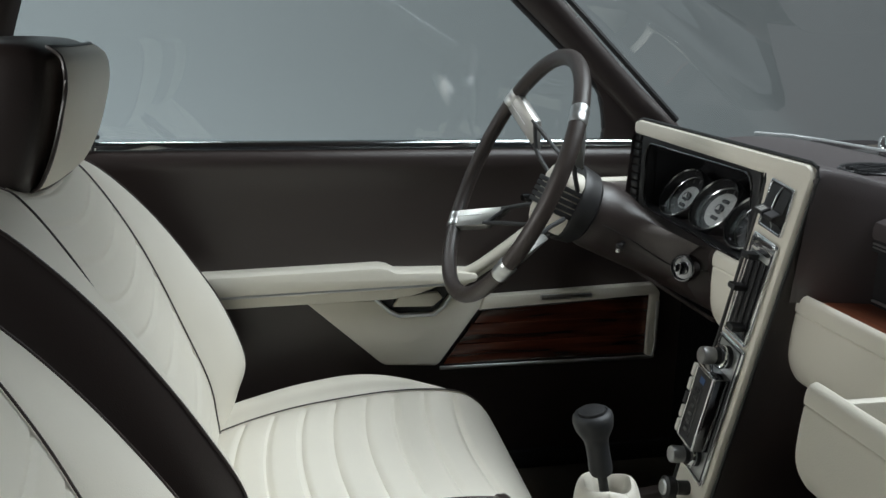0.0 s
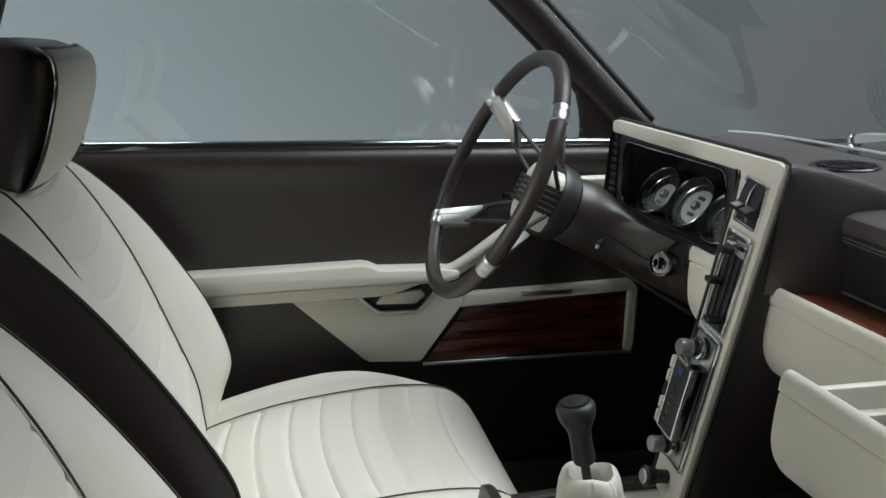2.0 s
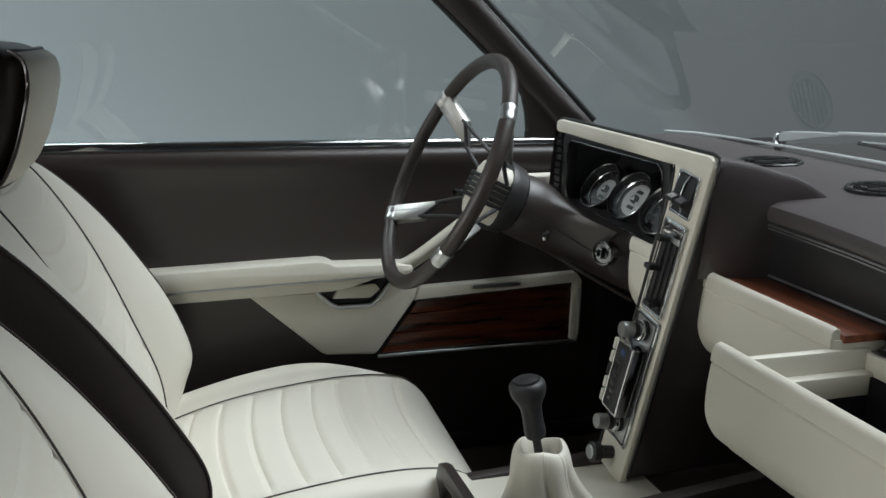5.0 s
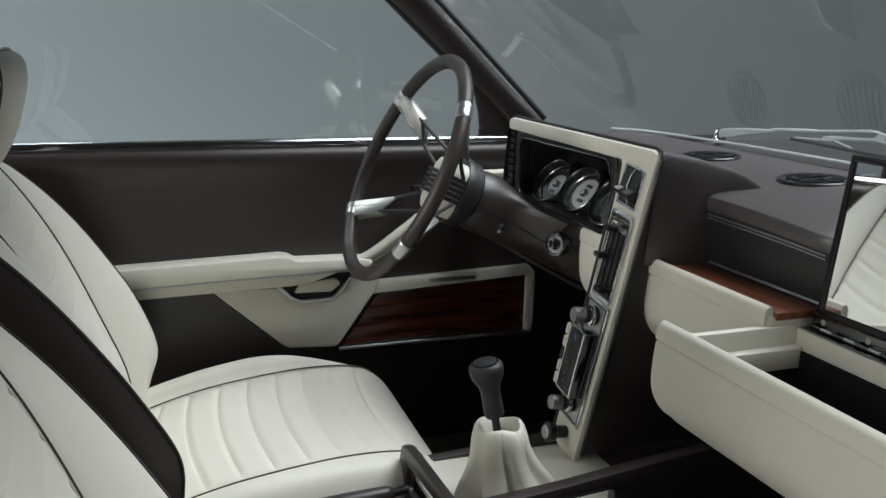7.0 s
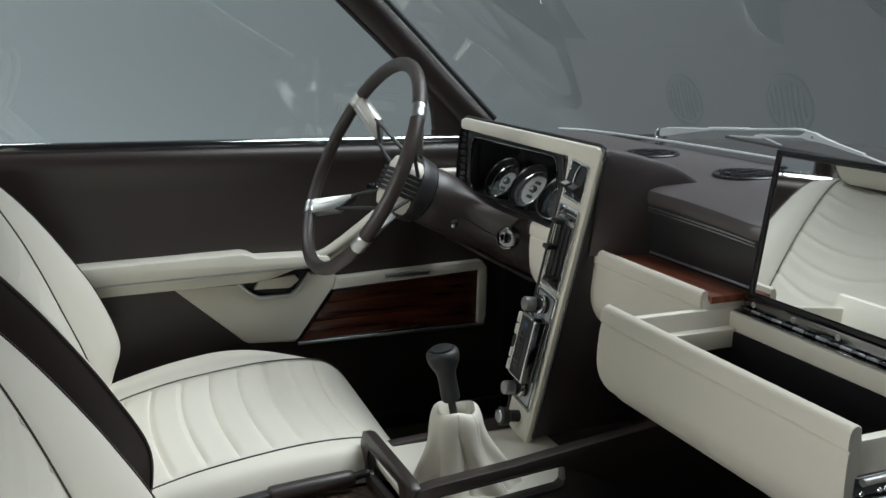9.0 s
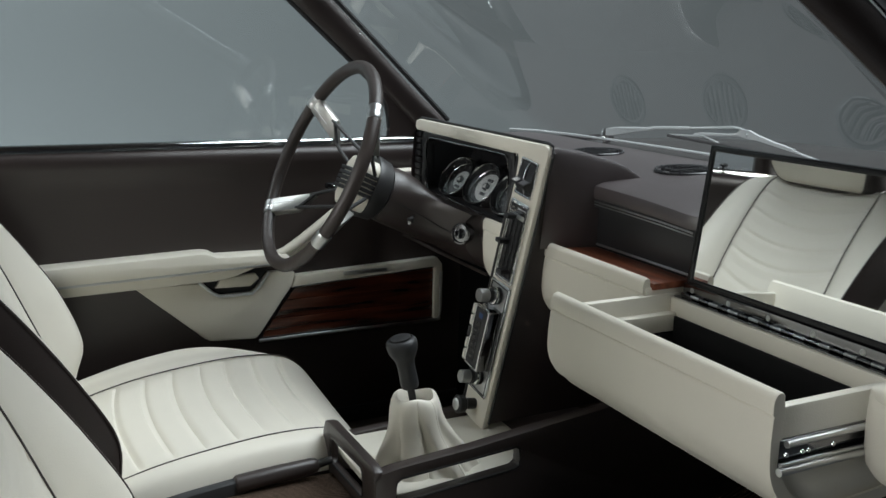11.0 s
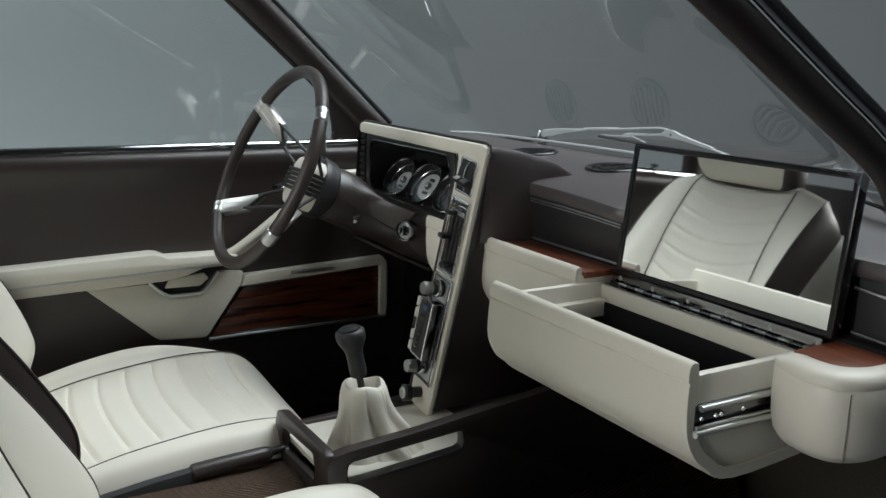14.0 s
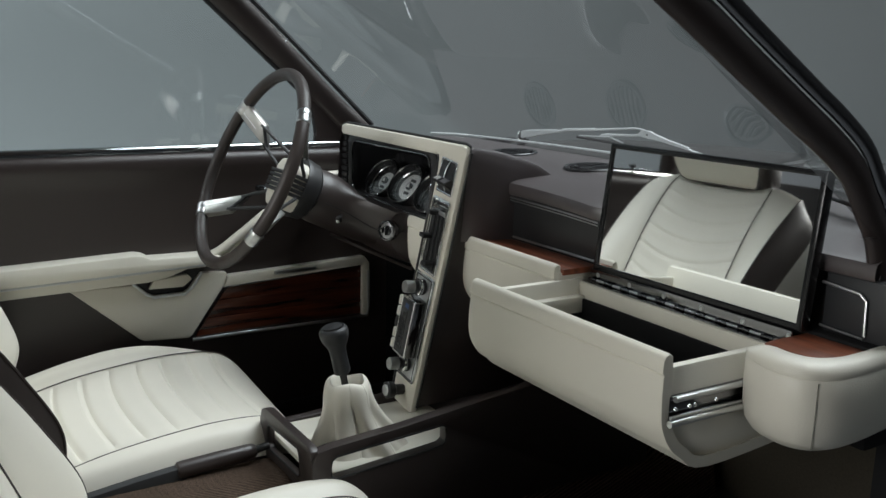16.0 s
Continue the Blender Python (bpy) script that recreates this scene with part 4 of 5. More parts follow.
for cx, cy, cz in ((0.520, 0.225, 0.8815), (0.510, -0.040, 0.8805), (0.510, -0.305, 0.8805)):
    vent(cx, cy, cz)

# ---- centre stack ----
R0, R1 = Vector((0.2535, -0.012, 0.918)), Vector((0.190, 0.056, 0.440))
VD = (R1 - R0).normalized()
UD = (Vector((0, 1, 0)) - VD * VD.y).normalized()
ND = UD.cross(VD)
ND = ND if ND.x < 0 else -ND
ST = basis(R0, UD, -VD, ND)      # x: towards the driver, y: up the face, z: out of the face
stack = thing("centre_stack", "slanting cream centre stack with heater sliders and radio", "centre console")
down = [(p.y, p.z) for p in (ST @ Vector(v) for v in ((0.0, -0.500, 0), (0.078, -0.500, 0), (0.080, -0.06, 0), (0.084, -0.040, 0)))]
face = plate([(0.493, 0.908), (0.497, 0.915), (0.495, 0.928), (0.48, 0.931), (0.0, 0.927), (-0.009, 0.924), (-0.0125, 0.914)] + down + [(0.088, 0.906), (0.096, 0.9032), (0.12, 0.9035), (0.47, 0.908)], 0.014, face_frame(0.0), 0.004)
bmesh.ops.bisect_plane(face, geom=face.verts[:] + face.edges[:] + face.faces[:], plane_co=(0, 0, 0.9015), plane_no=(0, 0, 1))
for v in face.verts:
    v.co.x += R0.x if v.co.z > 0.9016 else R0.x - (ND.y * (v.co.y - R0.y) + ND.z * (v.co.z - R0.z)) / ND.x
part("stack_face", face, CREAM_TRIM, stack, "cream leather band turning down into the stack")
part("face_piping", tube([(0.2625, y, z) for y, z in ((0.499, 0.912), (0.497, 0.930), (0.48, 0.9335), (0.0, 0.9295), (-0.0115, 0.926), (-0.0155, 0.914))] + [R0.lerp(R1, f) + Vector((0.0105, -0.002, 0)) for f in (0.05, 0.35, 0.7, 1.0)], 0.0024, 8), BLACK, stack)
part("stack_flank", loft([[p + Vector((0.008, 0.003, 0)), p + Vector((0.014, -0.001, 0)), p + Vector((ext, 0.004, 0.0))] for p, ext in ((R0 - Vector((0, 0, 0.012)), 0.04), (R0.lerp(R1, 0.16), 0.08), (R0.lerp(R1, 0.36), 0.26), (R0.lerp(R1, 0.66), 0.26), (R1, 0.26))]), BROWN, stack, "dark brown flank")
part("stack_piping", tube([ST @ Vector(p) for p in ((0.088, -0.026, -0.002), (0.083, -0.034, 0.0), (0.0805, -0.06, 0.0), (0.0795, -0.486, 0.0))], 0.0026, 8), BLACK, stack)
sw = thing("switch_panel", "", "")
sw.parent = stack
part("frame", plate(rounded(0.012, -0.086, 0.066, -0.024, 0.004), 0.004, ST, 0.001, [rounded(0.016, -0.082, 0.062, -0.028, 0.003)]), CHROME, sw, "chrome switch frame")
part("backing", plate(rounded(0.016, -0.082, 0.062, -0.028, 0.002), 0.0015, ST, 0), BLACK, sw)
for k in range(2):
    a0 = 0.0175 + 0.0235 * k
    rocker = part("rocker", loft([[(ST @ Vector((a, b, c))) for b, c in ((-0.078, 0.0015), (-0.072, 0.007), (-0.0675, 0.018), (-0.0635, 0.0190), (-0.0570, 0.007), (-0.034, 0.0035), (-0.031, 0.0015))] for a in (a0, a0 + 0.0205)], False, True, True), BLACK, sw, "black paddle switch")
    # light on the paddle's upper face, painted as a paler grey
    part("thumb_face", loft([[ST @ Vector((a, b, c)) for b, c in ((-0.0626, 0.0186), (-0.0574, 0.0090), (-0.0590, 0.0080), (-0.0642, 0.0176))] for a in (a0 + 0.002, a0 + 0.0185)], False, True, True), STACK_GREY, rocker, "grey thumb face painted as if lit")
for k in range(3):
    a0 = 0.0450 + 0.0042 * k
    part("icon_bar", loft([[ST @ Vector((a, b, c)) for b, c in ((-0.0620, 0.0188), (-0.0578, 0.0110), (-0.0586, 0.0104), (-0.0628, 0.0182))] for a in (a0, a0 + 0.0020)], False, True, True), MARK, sw)
part("bezel_bar", tube([ST @ Vector((0.0395, b, c)) for b, c in ((-0.081, 0.001), (-0.070, 0.006), (-0.055, 0.0085), (-0.040, 0.007), (-0.029, 0.002))], 0.0011, 8), SATIN, sw, "bright divider")
hs = thing("heater_panel", "", "")
hs.parent = stack
part("frame", plate(rounded(0.010, -0.232, 0.066, -0.096, 0.004), 0.005, ST, 0.0015, [rounded(0.0155, -0.227, 0.0605, -0.116, 0.002)]), CHROME, hs, "chrome heater-slider frame")
part("backing", plate(rounded(0.0155, -0.227, 0.0605, -0.116, 0.002), 0.0012, ST, 0), BLACK, hs)
part("head_plate", block((0.017, -0.124, 0.001), (0.059, -0.111, 0.0045), 0.001, ST), SATIN, hs)
part("frame_edge", tube([ST @ Vector((a, b, 0.004)) for a, b in rounded(0.010, -0.232, 0.066, -0.096, 0.004)], 0.0014, 6, True), CHROME, hs)
for k in range(3):
    part("slider_bar", block((0.0225 + 0.0135 * k, -0.225, 0.001), (0.0262 + 0.0135 * k, -0.124, 0.0038), 0.0008, ST), VENT, hs, "black slider bar")
for u, v in ((0.047, -0.122), (0.054, -0.168), (0.030, -0.214)):
    part("slider_knob", block((u - 0.008, v - 0.004, 0.002), (u + 0.008, v + 0.004, 0.022), 0.002, ST), BLACK, hs, "black slider knob")
rd = thing("radio", "", "")
rd.parent = stack
part("frame", plate(rounded(0.010, -0.442, 0.070, -0.240, 0.003), 0.004, ST, 0.001), SATIN, rd, "brushed radio plate")
part("edge", tube([ST @ Vector((a, b, 0.003)) for a, b in rounded(0.0095, -0.4425, 0.0705, -0.2395, 0.003)], 0.0018, 6, True), CHROME, rd)
part("border_line", tube([ST @ Vector((a, b, 0.0042)) for a, b in rounded(0.0135, -0.4385, 0.0665, -0.2435, 0.002)], 0.0011, 6, True), BLACK, rd)
part("body", block((0.016, -0.394, 0.0), (0.062, -0.284, 0.026), 0.0025, ST), STEEL, rd, "polished radio body")
part("front_rim", plate(rounded(0.016, -0.394, 0.062, -0.284, 0.003), 0.004, ST @ Matrix.Translation((0, 0, 0.025)), 0.0012, [rounded(0.0195, -0.390, 0.0585, -0.288, 0.002)]), CHROME, rd, "bright rim of the radio front")
part("tuning_scale", block((0.019, -0.3905, 0.024), (0.059, -0.2875, 0.0268), 0.0005, ST), BLACK, rd, "black tuning scale")
part("blue_mark", block((0.036, -0.305, 0.0266), (0.048, -0.296, 0.0275), 0, ST), BLUE_MARK, rd)
part("pointer_groove", block((0.036, -0.384, 0.0266), (0.039, -0.310, 0.0274), 0.0003, ST), VENT, rd)
for k in range(6):
    part("scale_mark", block((0.043, -0.380 + 0.012 * k, 0.0266), (0.052, -0.3745 + 0.012 * k, 0.0274), 0, ST), VENT, rd)
for k in range(5):
    part("push_button", block((0.0605, -0.390 + 0.0212 * k, 0.014), (0.0685, -0.372 + 0.0212 * k, 0.031), 0.0015, ST), BLACK if k == 2 else IVORY, rd, "ivory push button" if k != 2 else "black push button")
for v in (-0.262, -0.413):
    km = ST @ Matrix.Translation((0.040, v, 0.004))
    kn = part("knob", lathe([(0.0105, 0.020), (0.0112, 0.021), (0.0116, 0.028), (0.0116, 0.036), (0.0105, 0.038), (0.001, 0.0385)], km, 28), KNOB_METAL, rd, "turned metal knob")
    part("knob_neck", lathe([(0.0150, 0.0), (0.0150, 0.006), (0.0125, 0.0065), (0.0125, 0.0135), (0.0108, 0.014), (0.0108, 0.022)], km, 28), BLACK, kn)
    part("knob_ring", lathe([(0.0128, 0.0065), (0.0158, 0.007), (0.0164, 0.0095), (0.0158, 0.0125), (0.0125, 0.0135)], km, 30), CHROME, kn, "chrome ring behind the knob")
kn = part("lighter_knob", lathe([(0.010, 0), (0.010, 0.018), (0.015, 0.022), (0.016, 0.034), (0.013, 0.037), (0.001, 0.037)], ST @ Matrix.Translation((0.042, -0.468, 0.0)), 24), BLACK, stack, "black knob with pale cap")
part("cap", lathe([(0.011, 0.037), (0.009, 0.039), (0.001, 0.0395)], ST @ Matrix.Translation((0.042, -0.468, 0.0)), 20), SATIN, kn)


# ---- vanity drawer, mirror and end pod ----
drawer = thing("glovebox", "open cream leather pull-out glovebox with black lined inside", "glovebox")
part("front", fascia(0.128, 0.757, -0.232, -0.622, 0.014, (0.27, -0.138), 0.12), CREAM_TRIM, drawer, "cream leather drawer front with rolled lip")
SIDE = [(0.136, 0.741), (0.335, 0.741), (0.345, 0.70), (0.42, 0.70), (0.42, 0.640), (0.38, 0.622), (0.30, 0.613), (0.222, 0.612), (0.170, 0.633), (0.148, 0.655), (0.137, 0.680)]
for y in (-0.248, -0.618):
    part("side", plate(SIDE, 0.012, wall_frame(y), 0.003), CREAM_TRIM, drawer, "cream drawer side")
part("inner_ledge", block((0.146, -0.262, 0.690), (0.320, -0.246, 0.716), 0.002), CREAM_TRIM, drawer)
part("back", block((0.318, -0.612, 0.665), (0.334, -0.244, 0.736), 0.002), CREAM_TRIM, drawer)
part("lining", block((0.172, -0.612, 0.645), (0.322, -0.242, 0.655), 0.001), FELT, drawer)
part("lining_wall", join(block((0.148, -0.610, 0.650), (0.318, -0.607, 0.700), 0), block((0.148, -0.262, 0.650), (0.318, -0.248, 0.689), 0), block((0.314, -0.610, 0.650), (0.3175, -0.262, 0.712), 0)), FELT, drawer)
rail = part("slide_rail", plate([(0.140, 0.676), (0.30, 0.676), (0.30, 0.708), (0.140, 0.708)], 0.004, wall_frame(-0.6225), 0.0005), STEEL, drawer, "polished telescopic drawer rail")
part("rail_lip", join(tube([(0.144, -0.627, 0.7055), (0.30, -0.627, 0.7055)], 0.0038, 10), tube([(0.136, -0.628, 0.678), (0.30, -0.628, 0.678)], 0.0045, 10), tube([(0.137, -0.628, 0.685), (0.30, -0.628, 0.685)], 0.0022, 8)), SATIN, rail)
for x in (0.150, 0.172, 0.180, 0.215):
    part("screw", lathe([(0.003, 0), (0.0025, 0.0012), (0.001, 0.0014)], basis(Vector((x, -0.6225, 0.691)), Vector((1, 0, 0)), Vector((0, 0, 1)), Vector((0, -1, 0))), 12), CHROME, rail)

vm = thing("vanity_mirror", "black-framed vanity mirror standing up on a piano hinge", "mirror")
MX = 0.337
LEAN_M = 0.060
YAW_M = 0.0145
MM = basis(Vector((MX - 0.757 * math.tan(LEAN_M) - 0.45 * YAW_M, 0, 0)), Vector((-YAW_M, 1, 0)), Vector((math.tan(LEAN_M), 0, 1)), Vector((math.cos(LEAN_M), 0, -math.sin(LEAN_M))))
part("frame", plate([(-0.634, 0.757), (-0.258, 0.757), (-0.271, 0.953), (-0.640, 0.953)], 0.016, MM, 0.002, [[(-0.625, 0.7655), (-0.267, 0.7655), (-0.278, 0.945), (-0.631, 0.945)]]), GLOSS_BLACK, vm, "slim black mirror frame")
part("mirror_glass", plate([(-0.629, 0.762), (-0.263, 0.762), (-0.274, 0.949), (-0.635, 0.949)], 0.004, MM @ Matrix.Translation((0, 0, 0.003)), 0), MIRROR, vm, "clear silvered mirror glass")
part("back_panel", plate([(-0.631, 0.759), (-0.261, 0.759), (-0.273, 0.951), (-0.637, 0.951)], 0.006, MM @ Matrix.Translation((0, 0, 0.012)), 0.001), BLACK, vm)
hinge = part("hinge", block((MX - 0.003, -0.626, 0.7405), (MX, -0.254, 0.757), 0.0005), STEEL, vm, "polished piano hinge leaf")
part("pin", tube([(MX - 0.006, -0.622, 0.7415), (MX - 0.006, -0.256, 0.7415)], 0.0022, 8), STEEL, hinge)
# alternate bright and dark metals paint in the hinge's broken highlights
for k in range(20):
    y0 = -0.622 + 0.0184 * k
    part("knuckle", tube([(MX - 0.006, y0, 0.7415), (MX - 0.006, y0 + 0.0170, 0.7415)], 0.0023, 12), STEEL if k % 2 else SATIN, hinge)
part("leaf", block((0.322, -0.612, 0.7365), (MX - 0.007, -0.250, 0.7385), 0.0003), STEEL, hinge)
for k in range(6):
    part("screw", lathe([(0.0040, 0), (0.0034, 0.0006), (0.0018, 0.0008), (0.001, 0.0004)], basis(Vector((MX - 0.003, -0.272 - 0.070 * k, 0.7495)), Vector((0, 1, 0)), Vector((0, 0, 1)), Vector((-1, 0, 0))), 12), SATIN, hinge)

pod = thing("end_pod", "rounded cream leather dash end with a wooden top", "dashboard end")
PLAN = spline([(0.37, -0.627, 0), (0.264, -0.628, 0), (0.243, -0.638, 0), (0.230, -0.668, 0), (0.228, -0.700, 0), (0.240, -0.726, 0), (0.274, -0.741, 0), (0.33, -0.742, 0), (0.40, -0.735, 0), (0.46, -0.730, 0)], 44)
CEN = Vector((0.385, -0.628, 0))
pod_rows = []
for f, z in ((0.70, 0.746), (0.745, 0.756), (0.83, 0.7600), (0.92, 0.7590), (0.972, 0.7550), (0.989, 0.7495), (0.991, 0.7445), (0.988, 0.7430), (0.998, 0.7405), (1.0, 0.715), (0.985, 0.688), (0.94, 0.667), (0.86, 0.654), (0.6, 0.647), (0.2, 0.644)):
    pod_rows.append([CEN + (p - CEN) * f + Vector((0, 0, z - max(0, z - 0.750) * min(1, max(0, (CEN + (p - CEN) * f).y + 0.655) / 0.025))) for p in PLAN])
part("pod_skin", loft(pod_rows), CREAM_TRIM, pod, "cream leather skin")
part("pod_seam", tube([r[25] + Vector((-0.0006, -0.0006, 0)) for r in pod_rows[8:13]], 0.0006, 6), SEAM, pod)
part("pod_wood", plate([(p.x, p.y) for p in (CEN + (q - CEN) * 0.76 for q in PLAN)], 0.010, flat_frame(0.7420), 0.001), WOOD_Y, pod, "polished reddish wooden top")
part("pod_back", block((0.375, -0.735, 0.757), (0.395, -0.636, 0.83), 0.003), SOFT_BLACK, pod)
part("pod_strip", tube([(0.372, -0.634, 0.817), (0.372, -0.684, 0.813), (0.372, -0.693, 0.806), (0.372, -0.695, 0.764)], 0.0020, 8), SATIN, pod)
part("pod_strip", tube([(0.372, -0.636, 0.7635), (0.372, -0.694, 0.7605)], 0.0016, 8), SATIN, pod)

# ---- centre console, gear lever, handbrake ----
con = thing("floor_console", "low dark brown leather console hoop round a cream floor plate", "console")
part("floor_plate", plate([(-0.062, -0.096), (0.26, -0.096), (0.26, 0.122), (-0.062, 0.122)], 0.01, flat_frame(0.422), 0.002), CREAM_TRIM, con, "cream leather plate")
NEAR = [(-0.080, 0.330), (-0.078, 0.462), (-0.068, 0.480), (-0.045, 0.484), (0.08, 0.493), (0.22, 0.508), (0.40, 0.525), (0.62, 0.57), (0.62, 0.24), (0.2, 0.24)]
SLOT = [(-0.038, 0.430), (0.152, 0.445), (0.160, 0.451), (0.160, 0.476), (0.152, 0.481), (-0.038, 0.468), (-0.046, 0.462), (-0.047, 0.437)]
part("near_rail", plate(NEAR, 0.021, wall_frame(-0.118), 0.006, [SLOT]), BROWN, con, "dark brown side with a long slot")
part("slot_edge", tube([(a, -0.117, b) for a, b in SLOT], 0.0022, 8, True), BLACK, con)
FAR = [(-0.060, 0.33), (-0.055, 0.430), (-0.040, 0.434), (0.10, 0.441), (0.22, 0.450), (0.40, 0.47), (0.40, 0.30)]
part("far_rail", plate(FAR, 0.022, wall_frame(0.122), 0.005), BROWN, con)
BACK = [(-0.112, 0.33), (0.125, 0.33), (0.116, 0.455), (0.106, 0.475), (0.085, 0.482), (-0.095, 0.486), (-0.112, 0.480)]
BSLOT = [(-0.058, 0.418), (0.078, 0.412), (0.084, 0.418), (0.080, 0.452), (0.072, 0.458), (-0.056, 0.466), (-0.062, 0.460), (-0.064, 0.424)]
part("back_hoop", plate(BACK, 0.016, face_frame(-0.079), 0.006, [BSLOT]), BROWN, con, "dark brown rear hoop with a slot")
part("slot_edge", tube([(-0.077, a, b) for a, b in BSLOT], 0.0022, 8, True), BLACK, con)
part("front_step", block((0.235, -0.09, 0.395), (0.40, 0.12, 0.435), 0.006), BROWN, con)

lever = thing("gear_lever", "black gear knob over a gathered cream leather gaiter", "gear lever")
GA, GB = Vector((0.034, -0.030, 0.47)), Vector((-0.003, -0.025, 0.651))
GZ = (GB - GA).normalized()
GX = Vector((0, 1, 0)).cross(GZ).normalized()
kb = basis(GB - GZ * 0.111, GX, GZ.cross(GX), GZ)
part("stick", tube([GA, GB - GZ * 0.05], 0.0058, 12), BLACK, lever)
kn = part("knob", lathe([(0.008, 0.024), (0.0125, 0.0255), (0.0140, 0.029), (0.0140, 0.038), (0.0134, 0.054), (0.0138, 0.064), (0.0150, 0.0715), (0.0190, 0.0790), (0.0220, 0.0850), (0.0235, 0.0915), (0.0240, 0.0970), (0.0232, 0.1015), (0.0205, 0.1050), (0.0182, 0.1058), (0.0176, 0.1045)], kb, 40), SOFT_BLACK, lever, "black rounded gear knob")
part("knob_cap", lathe([(0.0165, 0.1045), (0.0160, 0.1080), (0.008, 0.1100), (0.001, 0.1105)], kb, 28), BLACK, kn)
rows = []
for f, r, cx in zip(spline_list([-0.16, -0.06, -0.01, 0.03, 0.08, 0.16, 0.30, 0.46, 0.62, 0.78, 0.92, 1.0], 44), spline_list([0.018, 0.021, 0.026, 0.033, 0.0385, 0.0410, 0.0440, 0.0500, 0.0585, 0.069, 0.079, 0.087], 44), spline_list([0.024, 0.024, 0.024, 0.024, 0.025, 0.026, 0.029, 0.033, 0.037, 0.041, 0.044, 0.045], 44)):
    z = 0.539 + 0.014 * math.exp(-((f - 0.02) / 0.07) ** 2) - 0.118 * max(0, f) + 0.22 * min(0, f)
    deep = 0.035 + 0.38 * min(1, max(0, (f - 0.05) / 0.55)) ** 1.2 * (1 - 0.35 * max(0, (f - 0.75) / 0.25))
    ring = []
    for k in range(168):
        q = 2 * math.pi * k / 168
        lobe = abs(math.sin(3.5 * q + 0.55 * math.sin(q + 1.2) + 0.35 * math.sin(2 * q + 0.4) + 0.45 * f)) ** 0.8
        slow = math.sin(2 * q + 1.3 + 1.6 * f)
        pinch = groove(math.sin(q - 4.35 - 0.5 * f), 0.10 + 0.10 * f) + 0.8 * groove(math.sin(q - 5.35 - 0.3 * f), 0.10 + 0.08 * f) + 0.7 * groove(math.sin(q - 3.55 + 0.3 * f), 0.12 + 0.06 * f)
        fold = 1.0 + deep * (0.6 * lobe - 0.40) - 0.55 * deep * pinch + 0.08 * deep / 0.2 * slow + 0.014 * math.sin(5 * q + 9 * f)
        ring.append((cx + r * fold * math.cos(q), -0.024 + r * (1 - 0.20 * min(1, max(0, f))) * fold * math.sin(q), z + 0.0035 * math.sin(3 * q + 1) * math.exp(-((f - 0.04) / 0.10) ** 2)))
    rows.append(ring)
part("gaiter", loft(rows, False, True), CREAM, lever, "gathered cream leather gaiter")
for k in (118, 139):
    part("gaiter_seam", tube([Vector(r[k]) for r in rows[8:]], 0.0007, 6), CREAM_TRIM, lever, "stitched seam of the gaiter")

brake = thing("handbrake", "dark brown leather handbrake lever lying between the seats", "handbrake")
part("grip", tube([(-0.104, 0.067, 0.4190), (-0.108, 0.067, 0.4188), (-0.116, 0.067, 0.4185), (-0.17, 0.067, 0.4160), (-0.226, 0.067, 0.4125), (-0.234, 0.067, 0.4120), (-0.237, 0.067, 0.4118)], [0.009, 0.0118, 0.0132, 0.0140, 0.0145, 0.0140, 0.011], 18), BROWN, brake, "dark leather grip")
part("grip_seam", tube([(-0.116, 0.0595, 0.4135), (-0.17, 0.0585, 0.411), (-0.226, 0.058, 0.407)], 0.0008, 6), BLACK, brake)
part("button", tube([(-0.080, 0.073, 0.420), (-0.106, 0.067, 0.419)], 0.0065, 12), BLACK, brake)
part("arm", plate([(-0.224, 0.421), (-0.30, 0.4135), (-0.39, 0.402), (-0.53, 0.382), (-0.53, 0.33), (-0.222, 0.366)], 0.020, wall_frame(0.057), 0.004), SOFT_BLACK, brake, "flat black lever arm")
part("arm_slot", block((-0.36, 0.0595, 0.378), (-0.245, 0.0625, 0.386), 0.001, pose(0, 0, 0.047, 0, -7, 0)), FELT, brake)

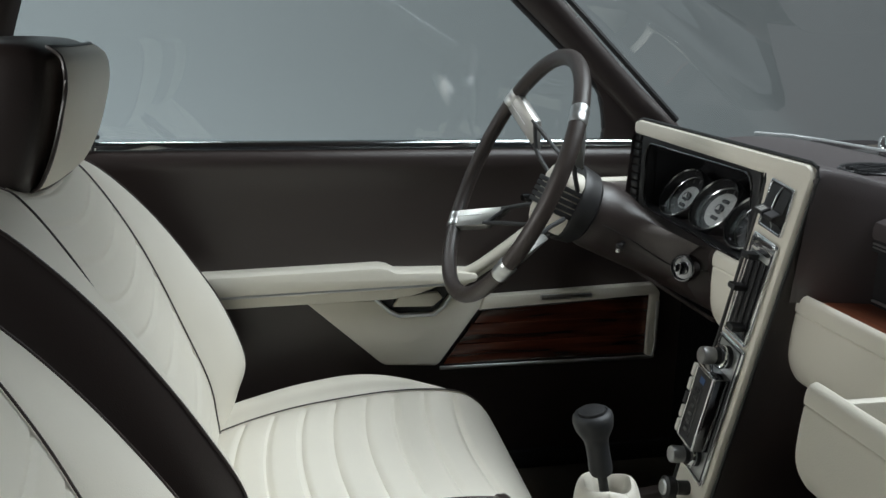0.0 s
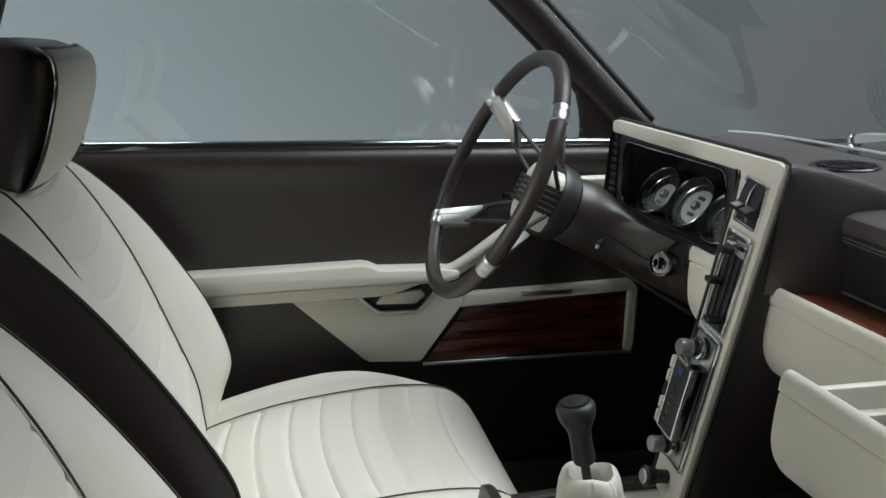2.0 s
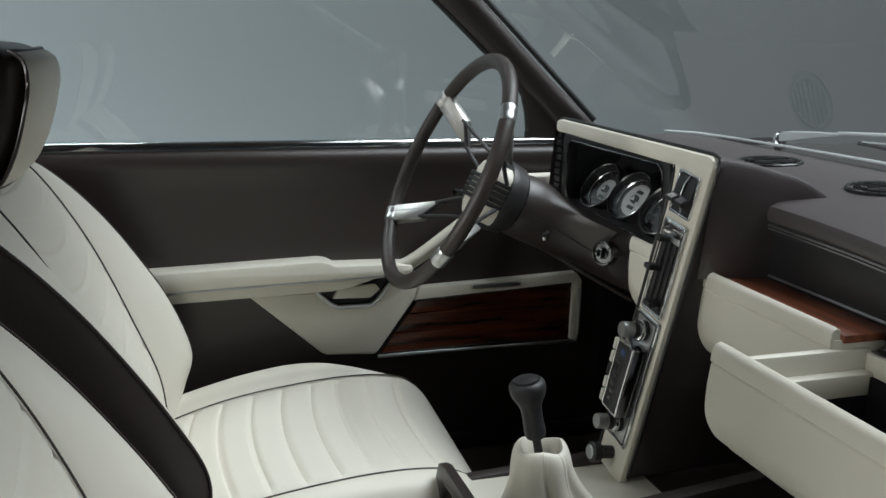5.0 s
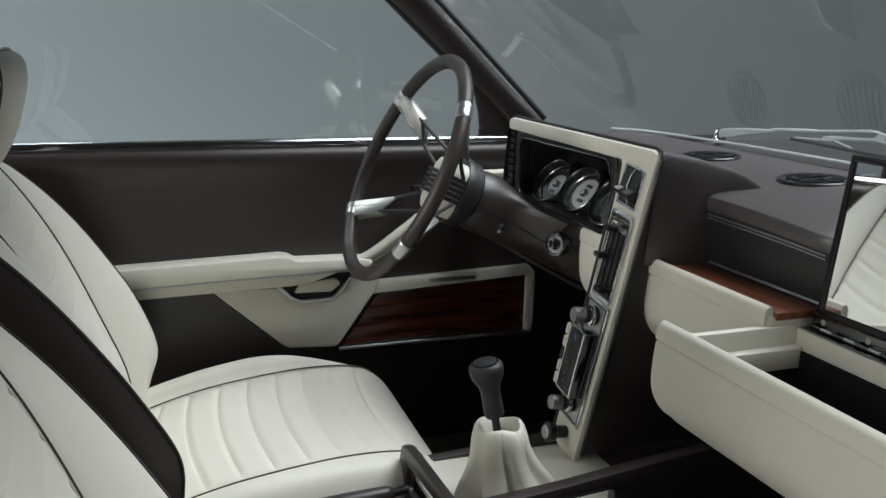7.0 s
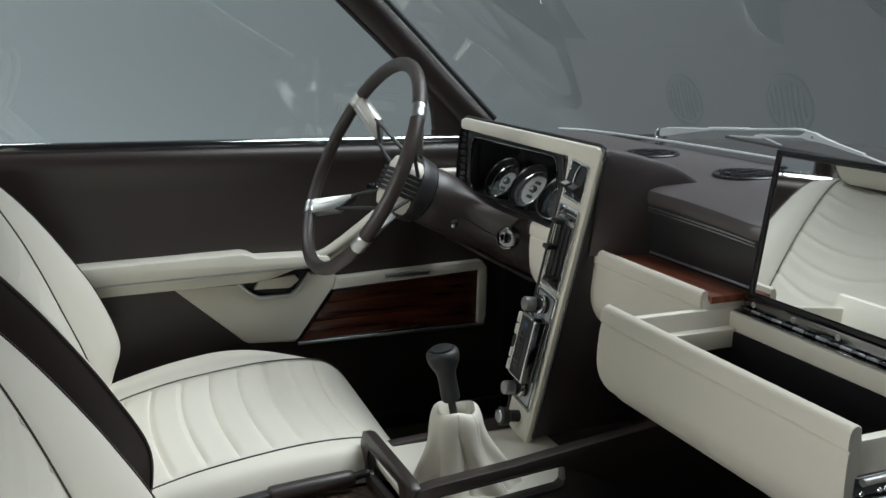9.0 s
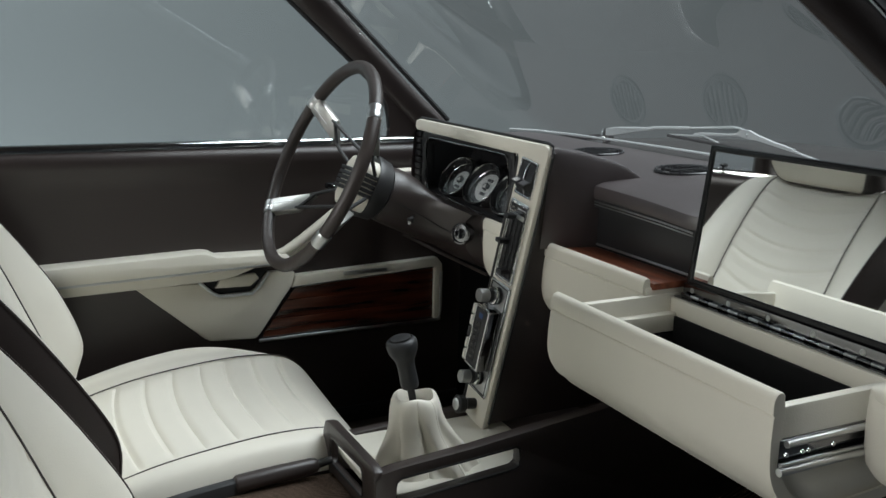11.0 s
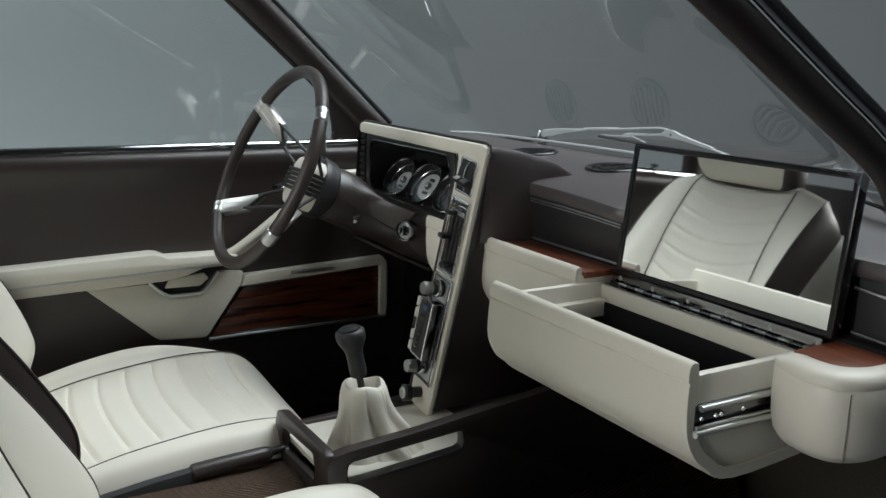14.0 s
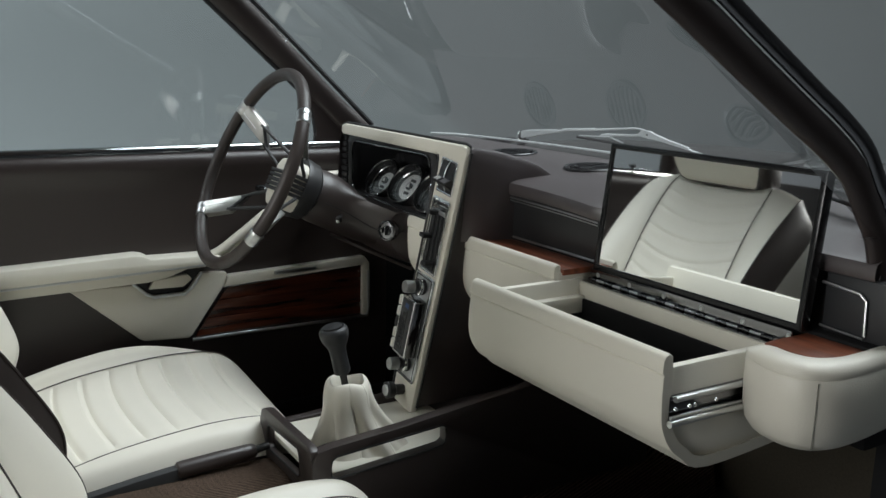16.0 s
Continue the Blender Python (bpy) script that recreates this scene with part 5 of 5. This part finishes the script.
# ---- windscreen wipers ----
def wiper():
    w = thing("wiper", "silver windscreen wiper lying below the glass", "wiper", "windscreen wipers")
    # tapered arm root, then a thin rod to the bridge that carries the blade
    root = []
    for f, top, low, half in ((0.0, 0.902, 0.896, 0.005), (0.10, 0.911, 0.895, 0.007), (0.25, 0.9155, 0.898, 0.008), (0.6, 0.9205, 0.910, 0.006), (1.0, 0.9245, 0.920, 0.004)):
        y = 0.422 - 0.167 * f
        root.append([(0.680 - half, y, low), (0.680 - half, y, top - 0.002), (0.680 - half + 0.002, y, top), (0.680 + half - 0.002, y, top), (0.680 + half, y, top - 0.002), (0.680 + half, y, low)])
    part("arm_root", loft(root, False, True, True), SILVER, w, "tapered silver arm root")
    part("pivot", lathe([(0.012, -0.03), (0.012, 0.0), (0.008, 0.006), (0.001, 0.008)], Matrix.Translation((0.682, 0.418, 0.903)), 18), CHROME, w)
    part("arm", tube([(0.680, 0.262, 0.9235), (0.680, 0.155, 0.9325), (0.680, 0.150, 0.9325), (0.680, 0.035, 0.9440), (0.680, 0.020, 0.9435), (0.680, -0.005, 0.9380)], [0.0036, 0.0034, 0.0022, 0.0022, 0.0024, 0.0030], 10), SILVER, w, "thin silver wiper arm")
    part("bridge", loft([[(0.676, y, z - h), (0.676, y, z + h), (0.684, y, z + h), (0.684, y, z - h)] for y, z, h in ((0.022, 0.933, 0.002), (0.012, 0.9355, 0.0065), (-0.006, 0.9345, 0.0075), (-0.026, 0.931, 0.0045), (-0.060, 0.925, 0.0030), (-0.11, 0.917, 0.0022))], False, True, True), SILVER, w, "silver blade bridge")
    part("rivet", lathe([(0.003, 0), (0.0025, 0.0015), (0.001, 0.002)], basis(Vector((0.676, -0.004, 0.934)), Vector((0, 1, 0)), Vector((0, 0, 1)), Vector((-1, 0, 0))), 12), CHROME, w)
    part("bow", tube([(0.680, 0.135, 0.9225), (0.680, 0.118, 0.9240), (0.680, 0.105, 0.9250), (0.680, 0.045, 0.9290), (0.680, 0.012, 0.9330)], [0.002, 0.004, 0.0035, 0.0024, 0.0030], 8), SILVER, w, "silver bow of the blade")
    part("claw", tube([(0.678, 0.117, 0.9235), (0.677, 0.092, 0.9185), (0.676, 0.064, 0.9130)], 0.0017, 6), SILVER, w)
    part("claw", tube([(0.678, -0.10, 0.9185), (0.677, -0.13, 0.9130), (0.676, -0.165, 0.9075)], 0.0019, 6), SILVER, w)
    part("carrier", tube([(0.677, 0.200, 0.9160), (0.677, 0.150, 0.9185), (0.677, 0.113, 0.9205)], 0.0020, 6), SILVER, w)
    part("blade", tube([(0.674, 0.205, 0.9135), (0.674, 0.10, 0.9105), (0.674, 0.0, 0.9075), (0.674, -0.10, 0.9035), (0.674, -0.19, 0.9000)], 0.0028, 8), SOFT_BLACK, w, "black rubber blade")
    return w


far_wiper = wiper()
copy_thing(far_wiper, Matrix.Translation((0.66, -0.19, 0.885)) @ pose(0, 0, 0, 0, 0, -24) @ Matrix.Translation((-0.68, -0.42, -0.895)))
